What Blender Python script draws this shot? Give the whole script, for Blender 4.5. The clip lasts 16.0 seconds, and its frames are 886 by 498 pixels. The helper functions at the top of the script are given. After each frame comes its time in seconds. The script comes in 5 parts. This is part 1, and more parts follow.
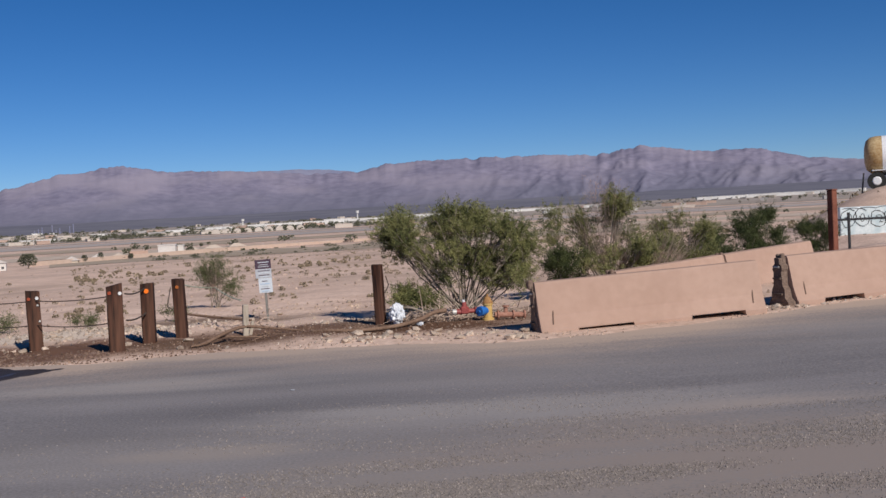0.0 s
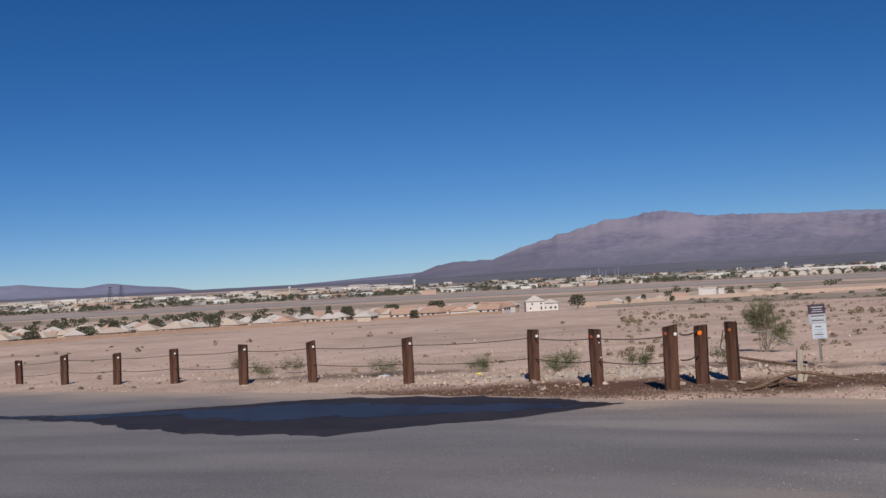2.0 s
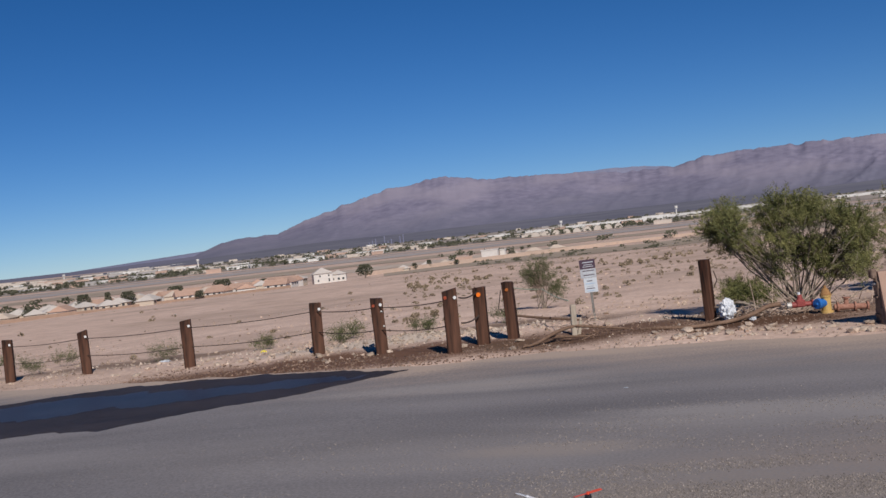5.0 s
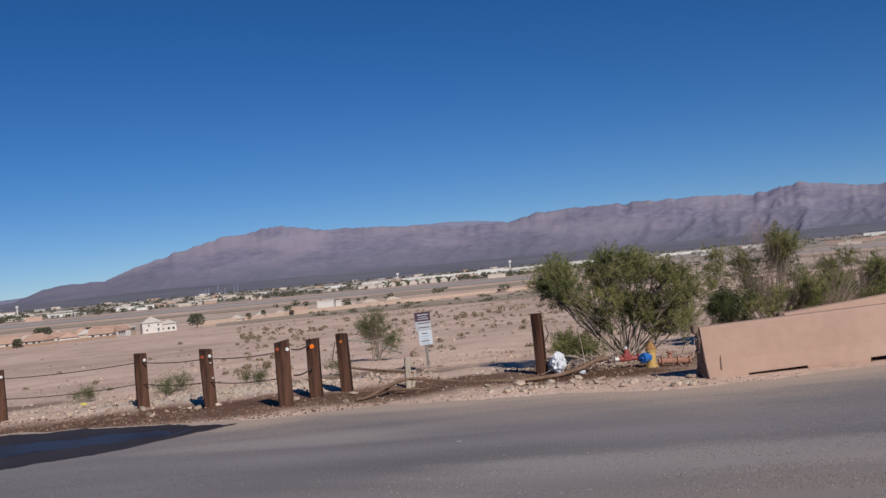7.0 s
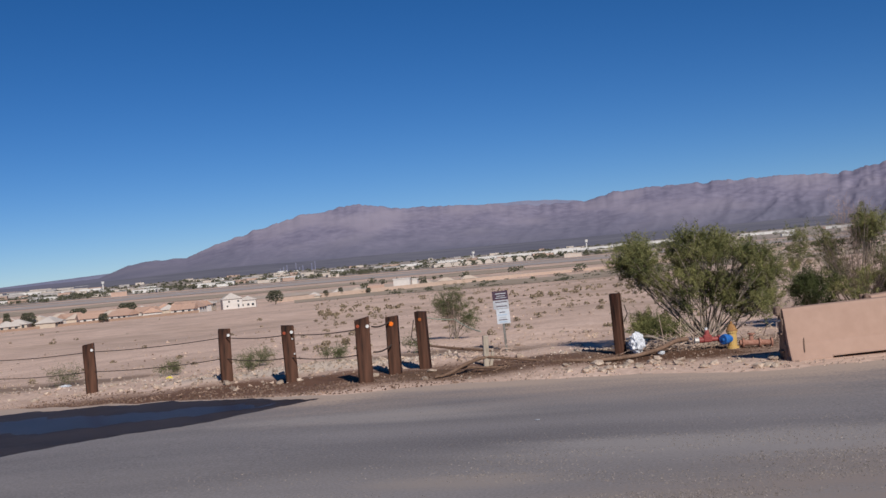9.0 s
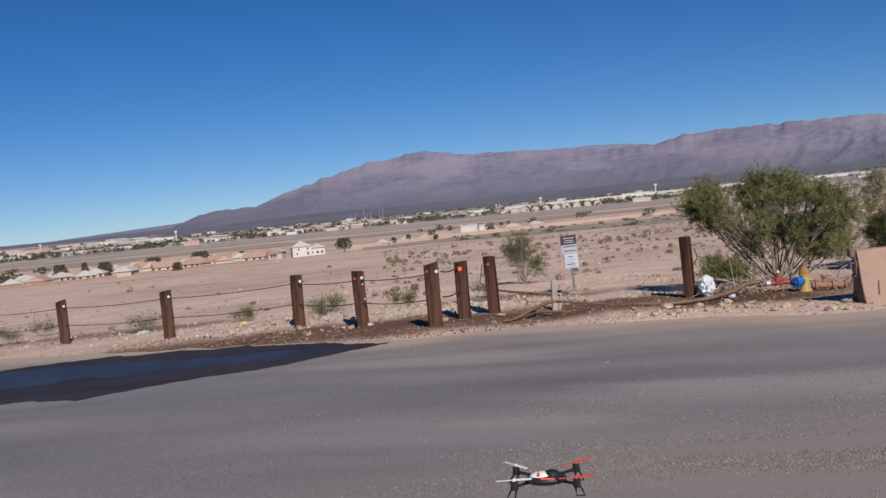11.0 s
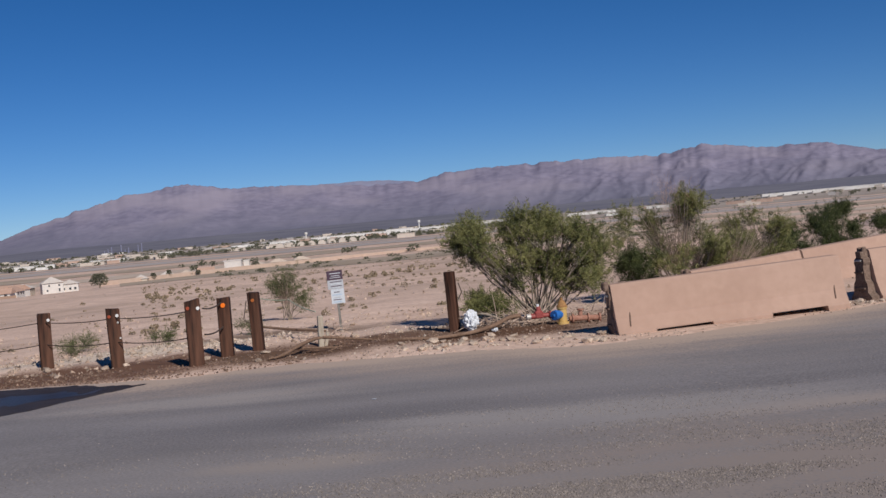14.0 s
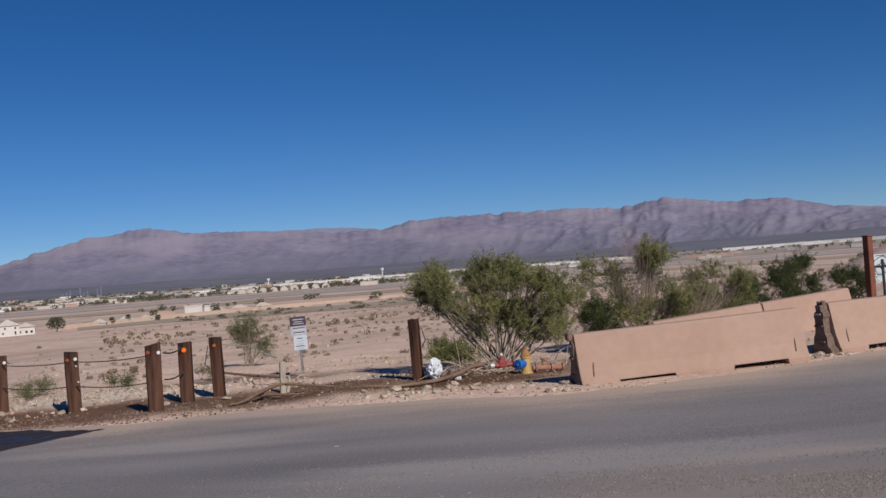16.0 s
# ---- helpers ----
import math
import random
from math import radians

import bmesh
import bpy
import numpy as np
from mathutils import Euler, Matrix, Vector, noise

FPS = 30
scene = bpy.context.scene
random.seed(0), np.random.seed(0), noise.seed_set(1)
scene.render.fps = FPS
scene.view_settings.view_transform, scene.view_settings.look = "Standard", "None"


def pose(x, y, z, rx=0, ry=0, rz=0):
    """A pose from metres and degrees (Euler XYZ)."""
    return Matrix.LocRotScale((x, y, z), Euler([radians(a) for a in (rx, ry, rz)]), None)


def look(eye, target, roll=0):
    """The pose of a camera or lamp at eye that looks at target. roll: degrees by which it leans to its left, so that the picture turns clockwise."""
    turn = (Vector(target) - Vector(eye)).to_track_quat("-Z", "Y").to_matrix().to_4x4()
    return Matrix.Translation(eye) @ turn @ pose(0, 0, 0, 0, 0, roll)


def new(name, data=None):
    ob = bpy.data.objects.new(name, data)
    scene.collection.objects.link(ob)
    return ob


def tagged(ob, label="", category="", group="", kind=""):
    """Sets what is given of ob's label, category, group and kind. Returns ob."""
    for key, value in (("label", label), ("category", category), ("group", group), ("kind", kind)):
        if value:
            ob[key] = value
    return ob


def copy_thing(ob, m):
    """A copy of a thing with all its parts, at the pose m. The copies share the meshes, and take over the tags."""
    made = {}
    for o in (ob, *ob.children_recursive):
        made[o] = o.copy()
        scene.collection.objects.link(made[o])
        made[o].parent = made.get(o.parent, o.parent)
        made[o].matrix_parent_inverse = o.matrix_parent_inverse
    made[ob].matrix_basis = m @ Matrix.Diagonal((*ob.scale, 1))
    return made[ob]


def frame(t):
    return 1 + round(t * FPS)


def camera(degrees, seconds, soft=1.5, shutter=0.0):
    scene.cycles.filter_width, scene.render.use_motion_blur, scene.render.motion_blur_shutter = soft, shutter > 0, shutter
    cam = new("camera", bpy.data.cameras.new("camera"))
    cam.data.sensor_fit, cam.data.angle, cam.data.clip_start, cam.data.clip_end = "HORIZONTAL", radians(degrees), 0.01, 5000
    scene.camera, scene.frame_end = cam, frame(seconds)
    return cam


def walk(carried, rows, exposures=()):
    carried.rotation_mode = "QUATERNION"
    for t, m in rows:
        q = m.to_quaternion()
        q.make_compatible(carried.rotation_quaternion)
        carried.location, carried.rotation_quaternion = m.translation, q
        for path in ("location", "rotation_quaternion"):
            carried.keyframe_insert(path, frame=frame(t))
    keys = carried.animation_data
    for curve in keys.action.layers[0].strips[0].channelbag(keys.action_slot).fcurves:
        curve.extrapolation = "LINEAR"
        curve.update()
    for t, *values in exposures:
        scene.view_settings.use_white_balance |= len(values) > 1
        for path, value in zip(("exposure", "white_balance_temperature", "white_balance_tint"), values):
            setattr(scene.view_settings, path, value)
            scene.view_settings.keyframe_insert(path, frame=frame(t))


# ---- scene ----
cam = camera(45.41, 16.0, soft=1.5, shutter=0.0)
PATH = [
    (0.0, 0.090, 0.091, 1.699, -0.52, -2.04, 3.15),
    (0.5, 0.122, -0.077, 1.707, 6.54, -0.53, 2.87),
    (1.0, 0.091, -0.183, 1.716, 14.90, 2.05, 2.53),
    (1.5, -0.022, -0.262, 1.713, 23.44, 2.49, 4.75),
    (2.0, -0.010, -0.277, 1.716, 28.15, 1.83, 2.90),
    (2.5, 0.058, -0.145, 1.709, 27.05, 2.20, 2.85),
    (3.0, 0.090, -0.039, 1.706, 22.13, 2.16, 6.35),
    (3.5, 0.032, -0.017, 1.707, 18.94, 2.57, 6.92),
    (3.7, 0.012, -0.024, 1.716, 18.39, 1.98, 6.59),
    (5.8, 0.035, -0.033, 1.701, 14.29, -0.99, 6.29),
    (6.0, 0.030, -0.007, 1.700, 13.31, -0.57, 6.10),
    (6.5, 0.021, 0.034, 1.700, 10.76, 0.48, 5.91),
    (7.0, 0.014, 0.098, 1.703, 7.73, 1.24, 5.27),
    (7.5, -0.011, 0.075, 1.698, 5.82, 1.06, 5.01),
    (8.0, -0.014, 0.061, 1.702, 6.82, 0.84, 5.58),
    (8.5, -0.015, 0.044, 1.704, 8.14, 0.21, 5.79),
    (9.0, -0.017, 0.021, 1.711, 11.84, 0.45, 4.90),
    (9.2, -0.018, 0.002, 1.705, 13.23, -0.27, 3.18),
    (11.3, -0.013, -0.055, 1.696, 15.64, -2.42, 5.63),
    (11.5, -0.015, -0.053, 1.696, 15.40, -2.69, 5.25),
    (12.0, -0.001, -0.012, 1.701, 11.21, -1.73, 5.86),
    (12.5, -0.024, -0.038, 1.697, 12.06, -1.65, 5.99),
    (13.0, -0.009, -0.079, 1.698, 16.75, -2.30, 5.03),
    (13.5, -0.028, 0.024, 1.687, 10.09, -2.49, 4.61),
    (14.0, -0.055, 0.129, 1.689, 2.80, -1.40, 5.17),
    (14.5, -0.063, 0.150, 1.686, 1.57, -2.06, 4.61),
    (15.0, -0.063, 0.166, 1.694, 0.85, 0.88, 5.43),
    (15.5, -0.074, 0.179, 1.683, 0.08, 1.17, 5.52),
    (16.0, -0.081, 0.120, 1.677, 0.81, 1.07, 4.25),
]
walk(cam, [(t, pose(x, y, z, 90 + pitch, roll, yaw)) for t, x, y, z, yaw, pitch, roll in PATH],
     [(0.0, 0.08), (1.0, 0.12), (1.6, -0.09), (2.2, -0.1), (3.7, -0.08), (6.0, -0.06), (8.0, -0.04), (9.0, 0.0), (11.5, 0.03), (13.5, 0.03), (15.0, -0.08), (16.0, -0.08)])

# ---- world, sun, exposure ----
SUN_AZ, SUN_EL = 149.0, 34.0      # bearing clockwise from +y, height
world = bpy.data.worlds.new("sky")
scene.world = world
world.use_nodes = True
wn, wl = world.node_tree.nodes, world.node_tree.links
sky = wn.new("ShaderNodeTexSky")
sky.sky_type = "NISHITA"
sky.sun_disc = False
sky.sun_elevation, sky.sun_rotation = radians(SUN_EL), radians(SUN_AZ)
sky.altitude, sky.air_density, sky.dust_density, sky.ozone_density = 2200, 0.8, 0.0, 1.6
tint = wn.new("ShaderNodeMix")
tint.data_type, tint.blend_type = "RGBA", "MULTIPLY"
tint.inputs["Factor"].default_value = 1.0
tint.inputs["B"].default_value = (0.755, 0.885, 1.13, 1)
deep = wn.new("ShaderNodeHueSaturation")
deep.inputs["Saturation"].default_value = 1.2
wl.new(sky.outputs[0], tint.inputs["A"])
wl.new(tint.outputs["Result"], deep.inputs["Color"])
wl.new(deep.outputs[0], wn["Background"].inputs[0])
wn["Background"].inputs[1].default_value = 0.058
sun_data = bpy.data.lights.new("sun", "SUN")
sun_data.energy, sun_data.angle, sun_data.color = 4.1, radians(0.6), (1.0, 0.93, 0.84)
sun = new("sun", sun_data)
sd = Vector((math.sin(radians(SUN_AZ)) * math.cos(radians(SUN_EL)), math.cos(radians(SUN_AZ)) * math.cos(radians(SUN_EL)), math.sin(radians(SUN_EL))))
sun.matrix_world = look(sd * 60, (0, 0, 0))
scene.view_settings.exposure = 0.0


# ---- materials ----
def mat(name, a, b, scale=6.0, fine=60.0, rough=0.85, metal=0.0, bump=0.2, bump_scale=None, stretch=(1, 1, 1), local=False, c=None, c_scale=0.6, c_amount=0.5, spread=0.0, spec=0.3, per_piece=0.0, even_grain=False, worn=(), worn_range=(0.04, 0.24)):
    """Two colours mixed by coarse and fine noise, a third in broad patches, with relief."""
    m = bpy.data.materials.new(name)
    m.use_nodes = True
    n, l = m.node_tree.nodes, m.node_tree.links
    bs = n["Principled BSDF"]
    if local:
        src = n.new("ShaderNodeTexCoord").outputs["Object"]
    else:
        src = n.new("ShaderNodeNewGeometry").outputs["Position"]
    mp = n.new("ShaderNodeMapping")
    mp.inputs["Scale"].default_value = stretch
    l.new(src, mp.inputs[0])
    n1, n2 = n.new("ShaderNodeTexNoise"), n.new("ShaderNodeTexNoise")
    for k, sc, dt in ((n1, scale, 5), (n2, fine, 3)):
        k.inputs["Scale"].default_value, k.inputs["Detail"].default_value = sc, dt
        l.new(mp.outputs[0] if k is n1 or not even_grain else src, k.inputs["Vector"])
    mx = n.new("ShaderNodeMath")
    mx.operation = "MULTIPLY_ADD"
    mx.inputs[1].default_value = 0.55
    l.new(n2.outputs["Fac"], mx.inputs[0])
    half = n.new("ShaderNodeMath")
    half.operation = "MULTIPLY"
    half.inputs[1].default_value = 0.45
    l.new(n1.outputs["Fac"], half.inputs[0])
    l.new(half.outputs[0], mx.inputs[2])
    ramp = n.new("ShaderNodeValToRGB")
    ramp.color_ramp.elements[0].position, ramp.color_ramp.elements[1].position = 0.36, 0.64
    ramp.color_ramp.elements[0].color, ramp.color_ramp.elements[1].color = (*a, 1), (*b, 1)
    l.new(mx.outputs[0], ramp.inputs[0])
    out = ramp.outputs[0]
    if c:
        n3 = n.new("ShaderNodeTexNoise")
        n3.inputs["Scale"].default_value, n3.inputs["Detail"].default_value = c_scale, 4
        l.new(mp.outputs[0], n3.inputs["Vector"])
        r3 = n.new("ShaderNodeValToRGB")
        r3.color_ramp.elements[0].position, r3.color_ramp.elements[1].position = 0.46, 0.66
        r3.color_ramp.elements[1].color = (c_amount,) * 3 + (1,)
        l.new(n3.outputs["Fac"], r3.inputs[0])
        mix = n.new("ShaderNodeMix")
        mix.data_type = "RGBA"
        l.new(r3.outputs[0], mix.inputs["Factor"])
        l.new(out, mix.inputs["A"])
        mix.inputs["B"].default_value = (*c, 1)
        out = mix.outputs["Result"]
    for (wx, wy, wr, wa), wc in worn:
        # a place of another colour with soft, broken edges: centre, half width, length over width
        wm = n.new("ShaderNodeMapping")
        wm.inputs["Location"].default_value = (-wx / (wr * wa), -wy / wr, 0)
        wm.inputs["Scale"].default_value = (1 / (wr * wa), 1 / wr, 0)
        l.new(src, wm.inputs[0])
        ws = n.new("ShaderNodeTexGradient")
        ws.gradient_type = "SPHERICAL"
        l.new(wm.outputs[0], ws.inputs[0])
        wn1, wn2 = n.new("ShaderNodeTexNoise"), n.new("ShaderNodeTexNoise")
        wn1.inputs["Scale"].default_value, wn2.inputs["Scale"].default_value = 1.3, 34.0
        wn1.inputs["Detail"].default_value = 5
        wst = n.new("ShaderNodeMapping")
        wst.inputs["Scale"].default_value = (0.35, 1.3, 1)
        l.new(src, wst.inputs[0])
        l.new(wst.outputs[0], wn1.inputs["Vector"])
        l.new(src, wn2.inputs["Vector"])
        w1 = n.new("ShaderNodeMath")
        w1.operation = "MULTIPLY"
        l.new(wn1.outputs["Fac"], w1.inputs[0])
        l.new(wn2.outputs["Fac"], w1.inputs[1])
        w2 = n.new("ShaderNodeMath")
        w2.operation = "MULTIPLY"
        l.new(w1.outputs[0], w2.inputs[0])
        l.new(ws.outputs["Fac"], w2.inputs[1])
        w3 = n.new("ShaderNodeMapRange")
        w3.inputs["From Min"].default_value, w3.inputs["From Max"].default_value = worn_range
        l.new(w2.outputs[0], w3.inputs[0])
        wmix = n.new("ShaderNodeMix")
        wmix.data_type = "RGBA"
        l.new(w3.outputs[0], wmix.inputs["Factor"])
        l.new(out, wmix.inputs["A"])
        wmix.inputs["B"].default_value = (*wc, 1)
        out = wmix.outputs["Result"]
    if per_piece or spread:
        hs = n.new("ShaderNodeHueSaturation")
        mr = n.new("ShaderNodeMapRange")
        amount = per_piece or spread
        mr.inputs["To Min"].default_value, mr.inputs["To Max"].default_value = 1 - amount, 1 + amount
        if per_piece:
            l.new(n.new("ShaderNodeObjectInfo").outputs["Random"], mr.inputs[0])
        else:
            l.new(n.new("ShaderNodeNewGeometry").outputs["Random Per Island"], mr.inputs[0])
        l.new(mr.outputs[0], hs.inputs["Value"])
        l.new(out, hs.inputs["Color"])
        out = hs.outputs[0]
    l.new(out, bs.inputs["Base Color"])
    bs.inputs["Roughness"].default_value, bs.inputs["Metallic"].default_value = rough, metal
    bs.inputs["Specular IOR Level"].default_value = spec
    if bump:
        bp = n.new("ShaderNodeBump")
        bp.inputs["Strength"].default_value, bp.inputs["Distance"].default_value = bump, 0.02
        if bump_scale:
            n4 = n.new("ShaderNodeTexNoise")
            n4.inputs["Scale"].default_value, n4.inputs["Detail"].default_value = bump_scale, 4
            l.new(src if even_grain else mp.outputs[0], n4.inputs["Vector"])
            l.new(n4.outputs["Fac"], bp.inputs["Height"])
        else:
            l.new(mx.outputs[0], bp.inputs["Height"])
        l.new(bp.outputs[0], bs.inputs["Normal"])
    return m


SAND = mat("desert_sand", (0.50, 0.352, 0.278), (0.80, 0.597, 0.487), 0.5, 9.0, 0.95, bump=0.5, c=(0.36, 0.265, 0.205), c_scale=0.045, c_amount=0.6, spec=0.1, worn_range=(0.015, 0.115),
           worn=(((-6.6, 18.1, 1.6, 2.0), (0.60, 0.50, 0.42)), ((-7.0, 15.5, 1.7, 3.4), (0.16, 0.088, 0.06)), ((-3.2, 15.3, 1.0, 1.6), (0.15, 0.09, 0.06)), ((-0.5, 16.0, 1.25, 2.6), (0.12, 0.066, 0.043)), ((-2.0, 16.4, 1.0, 2.0), (0.17, 0.10, 0.07)), ((0.3, 17.3, 1.5, 1.6), (0.20, 0.135, 0.10)), ((-14, 21, 1.6, 3.0), (0.27, 0.19, 0.145)), ((-4.5, 19.6, 1.3, 2.5), (0.27, 0.19, 0.145)), ((1.5, 17.6, 1.2, 1.5), (0.25, 0.17, 0.13))))
ASPHALT = mat("worn_asphalt", (0.148, 0.138, 0.144), (0.278, 0.257, 0.262), 0.9, 40.0, 0.88, bump=0.09, bump_scale=110, stretch=(0.22, 1, 1), c=(0.33, 0.295, 0.275), c_scale=0.22, c_amount=0.4, spec=0.25, even_grain=True, worn_range=(0.07, 0.20),
              worn=(((2.2, 6.6, 2.8, 1.9), (0.285, 0.238, 0.216)), ((-0.6, 6.2, 1.6, 2.2), (0.285, 0.246, 0.226)), ((2.5, 8.6, 0.5, 5.0), (0.34, 0.29, 0.265)), ((4.2, 7.6, 0.6, 4.0), (0.33, 0.28, 0.255)), ((-1.6, 7.9, 0.45, 3.0), (0.31, 0.27, 0.25)), ((0.5, 9.0, 1.0, 4.0), (0.31, 0.285, 0.28)), ((-3.0, 11.5, 0.8, 5.0), (0.32, 0.29, 0.28)), ((-17.5, 18.2, 1.5, 3.0), (0.44, 0.355, 0.29)), ((-12.0, 16.6, 1.2, 2.5), (0.42, 0.335, 0.275)),
                    ((-1.8, 14.1, 1.2, 3.2), (0.44, 0.35, 0.285)), ((2.2, 13.7, 1.2, 2.0), (0.40, 0.33, 0.275)), ((5.8, 15.2, 1.2, 2.0), (0.40, 0.33, 0.275)), ((-6.0, 14.2, 0.6, 3.0), (0.13, 0.09, 0.07))))


def dusty(m, colour):
    """Sand blown in from the roadside, in broken streaks."""
    n, l = m.node_tree.nodes, m.node_tree.links
    bs = n["Principled BSDF"]
    out = bs.inputs["Base Color"].links[0].from_socket
    at = n.new("ShaderNodeAttribute")
    at.attribute_name = "dust"
    geo = n.new("ShaderNodeNewGeometry")
    mp = n.new("ShaderNodeMapping")
    mp.inputs["Scale"].default_value = (0.45, 1.6, 1)
    l.new(geo.outputs["Position"], mp.inputs[0])
    big, small = n.new("ShaderNodeTexNoise"), n.new("ShaderNodeTexNoise")
    big.inputs["Scale"].default_value, big.inputs["Detail"].default_value = 1.1, 6
    small.inputs["Scale"].default_value, small.inputs["Detail"].default_value = 30.0, 3
    l.new(mp.outputs[0], big.inputs["Vector"])
    l.new(geo.outputs["Position"], small.inputs["Vector"])
    both = n.new("ShaderNodeMath")
    both.operation = "MULTIPLY"
    l.new(big.outputs["Fac"], both.inputs[0])
    l.new(small.outputs["Fac"], both.inputs[1])
    amount = n.new("ShaderNodeMath")
    amount.operation = "MULTIPLY"
    l.new(both.outputs[0], amount.inputs[0])
    l.new(at.outputs["Fac"], amount.inputs[1])
    mr = n.new("ShaderNodeMapRange")
    mr.inputs["From Min"].default_value, mr.inputs["From Max"].default_value = 0.03, 0.165
    l.new(amount.outputs[0], mr.inputs[0])
    mix = n.new("ShaderNodeMix")
    mix.data_type = "RGBA"
    l.new(mr.outputs[0], mix.inputs["Factor"])
    l.new(out, mix.inputs["A"])
    mix.inputs["B"].default_value = (*colour, 1)
    l.new(mix.outputs["Result"], bs.inputs["Base Color"])


dusty(ASPHALT, (0.47, 0.365, 0.298))
MUD = mat("wet_mud", (0.07, 0.040, 0.027), (0.25, 0.165, 0.12), 2.2, 16.0, 0.7, bump=0.3, spec=0.4, spread=0.4)
WET = mat("wet_asphalt", (0.026, 0.019, 0.017), (0.060, 0.044, 0.038), 0.8, 12.0, 0.55, bump=0.4, bump_scale=40, spec=0.12, stretch=(0.3, 1, 1))
POOL = mat("standing_water", (0.024, 0.020, 0.024), (0.045, 0.038, 0.044), 0.8, 12.0, 0.42, bump=0.35, bump_scale=30, spec=0.2)
TIE = mat("creosoted_timber", (0.003, 0.002, 0.0015), (0.066, 0.023, 0.013), 9, 45, 0.8, bump=0.8, stretch=(1, 1, 0.10), local=True, c=(0.17, 0.085, 0.055), c_scale=5.0, c_amount=0.5)
PINK = mat("pink_painted_concrete", (0.375, 0.252, 0.197), (0.425, 0.29, 0.23), 0.9, 9, 0.85, bump=0.15, c=(0.35, 0.232, 0.182), c_scale=0.8, c_amount=0.5, spec=0.2)
BARE = mat("bare_concrete", (0.11, 0.075, 0.058), (0.24, 0.17, 0.135), 6, 40, 0.95, bump=0.6)
LEAF = mat("feathery_leaf", (0.054, 0.068, 0.022), (0.262, 0.252, 0.098), 2.2, 9, 0.7, bump=0, spread=0.35)
LEAF2 = mat("dark_leaf", (0.024, 0.036, 0.013), (0.088, 0.104, 0.035), 2.2, 9, 0.7, bump=0, spread=0.35)
DRY = mat("dry_twig", (0.36, 0.26, 0.21), (0.56, 0.44, 0.36), 3, 20, 0.9, bump=0, spread=0.3)
BARK = mat("grey_bark", (0.13, 0.10, 0.08), (0.33, 0.28, 0.23), 6, 40, 0.9, bump=0.3)
ROCK = mat("pale_stone", (0.31, 0.23, 0.18), (0.55, 0.45, 0.365), 5, 40, 0.95, bump=0.4, per_piece=0.3)
GRAVEL = mat("pale_gravel", (0.25, 0.18, 0.14), (0.46, 0.355, 0.285), 5, 40, 0.95, bump=0.0, spread=0.4)
# mauve-blue of the distance haze is mixed into the rock's base colour
MOUNTAIN = mat("hazy_mountain_rock", (0.165, 0.155, 0.222), (0.252, 0.233, 0.310), 0.006, 0.03, 1.0, bump=0.0, c=(0.288, 0.260, 0.322), c_scale=0.0042, c_amount=0.75, spec=0.0, stretch=(1, 1, 1.6))
# base colour stands for haze over the farthest things
FARRIDGE = mat("haze_blue_distance", (0.185, 0.195, 0.285), (0.225, 0.230, 0.315), 0.004, 0.03, 1.0, bump=0.0, spec=0.0)


def hazy_scrub_on_foot(m, colour, low, high, ragged):
    """Dark scrub, tinted haze blue, that grows on the lower slopes and thins out upwards in ragged tongues."""
    n, l = m.node_tree.nodes, m.node_tree.links
    bs = n["Principled BSDF"]
    out = bs.inputs["Base Color"].links[0].from_socket
    geo = n.new("ShaderNodeNewGeometry")
    xyz = n.new("ShaderNodeSeparateXYZ")
    l.new(geo.outputs["Position"], xyz.inputs[0])
    ns = n.new("ShaderNodeTexNoise")
    ns.inputs["Scale"].default_value, ns.inputs["Detail"].default_value = 0.006, 6
    l.new(geo.outputs["Position"], ns.inputs["Vector"])
    add = n.new("ShaderNodeMath")
    add.operation = "MULTIPLY_ADD"
    add.inputs[1].default_value = ragged
    l.new(ns.outputs["Fac"], add.inputs[0])
    l.new(xyz.outputs["Z"], add.inputs[2])
    mr = n.new("ShaderNodeMapRange")
    mr.inputs["From Min"].default_value, mr.inputs["From Max"].default_value = low + ragged * 0.5, high + ragged * 0.5
    mr.inputs["To Min"].default_value, mr.inputs["To Max"].default_value = 0.9, 0.0
    l.new(add.outputs[0], mr.inputs[0])
    mix = n.new("ShaderNodeMix")
    mix.data_type = "RGBA"
    l.new(mr.outputs[0], mix.inputs["Factor"])
    l.new(out, mix.inputs["A"])
    mix.inputs["B"].default_value = (*colour, 1)
    l.new(mix.outputs["Result"], bs.inputs["Base Color"])


# scrub tone with the blue of the haze painted in
hazy_scrub_on_foot(MOUNTAIN, (0.160, 0.163, 0.218), 10, 130, 90)


# ---- mesh helpers ----
def finish(name, me, material, parent=None, label="", smooth=False):
    if material:
        me.materials.append(material)
    if smooth:
        for p in me.polygons:
            p.use_smooth = True
    ob = new(name, me)
    if parent:
        ob.parent = parent
    if label:
        tagged(ob, label)
    return ob


def part(name, bm, material, parent=None, label="", smooth=False):
    me = bpy.data.meshes.new(name)
    bm.to_mesh(me)
    bm.free()
    return finish(name, me, material, parent, label, smooth)


def raw(name, verts, faces, material, parent=None, label="", smooth=False):
    me = bpy.data.meshes.new(name)
    me.from_pydata([tuple(v) for v in verts], [], faces)
    me.update()
    return finish(name, me, material, parent, label, smooth)


def empty(name, m, label, category, group="", kind=""):
    ob = new(name)
    ob.matrix_world = m
    return tagged(ob, label, category, group, kind)


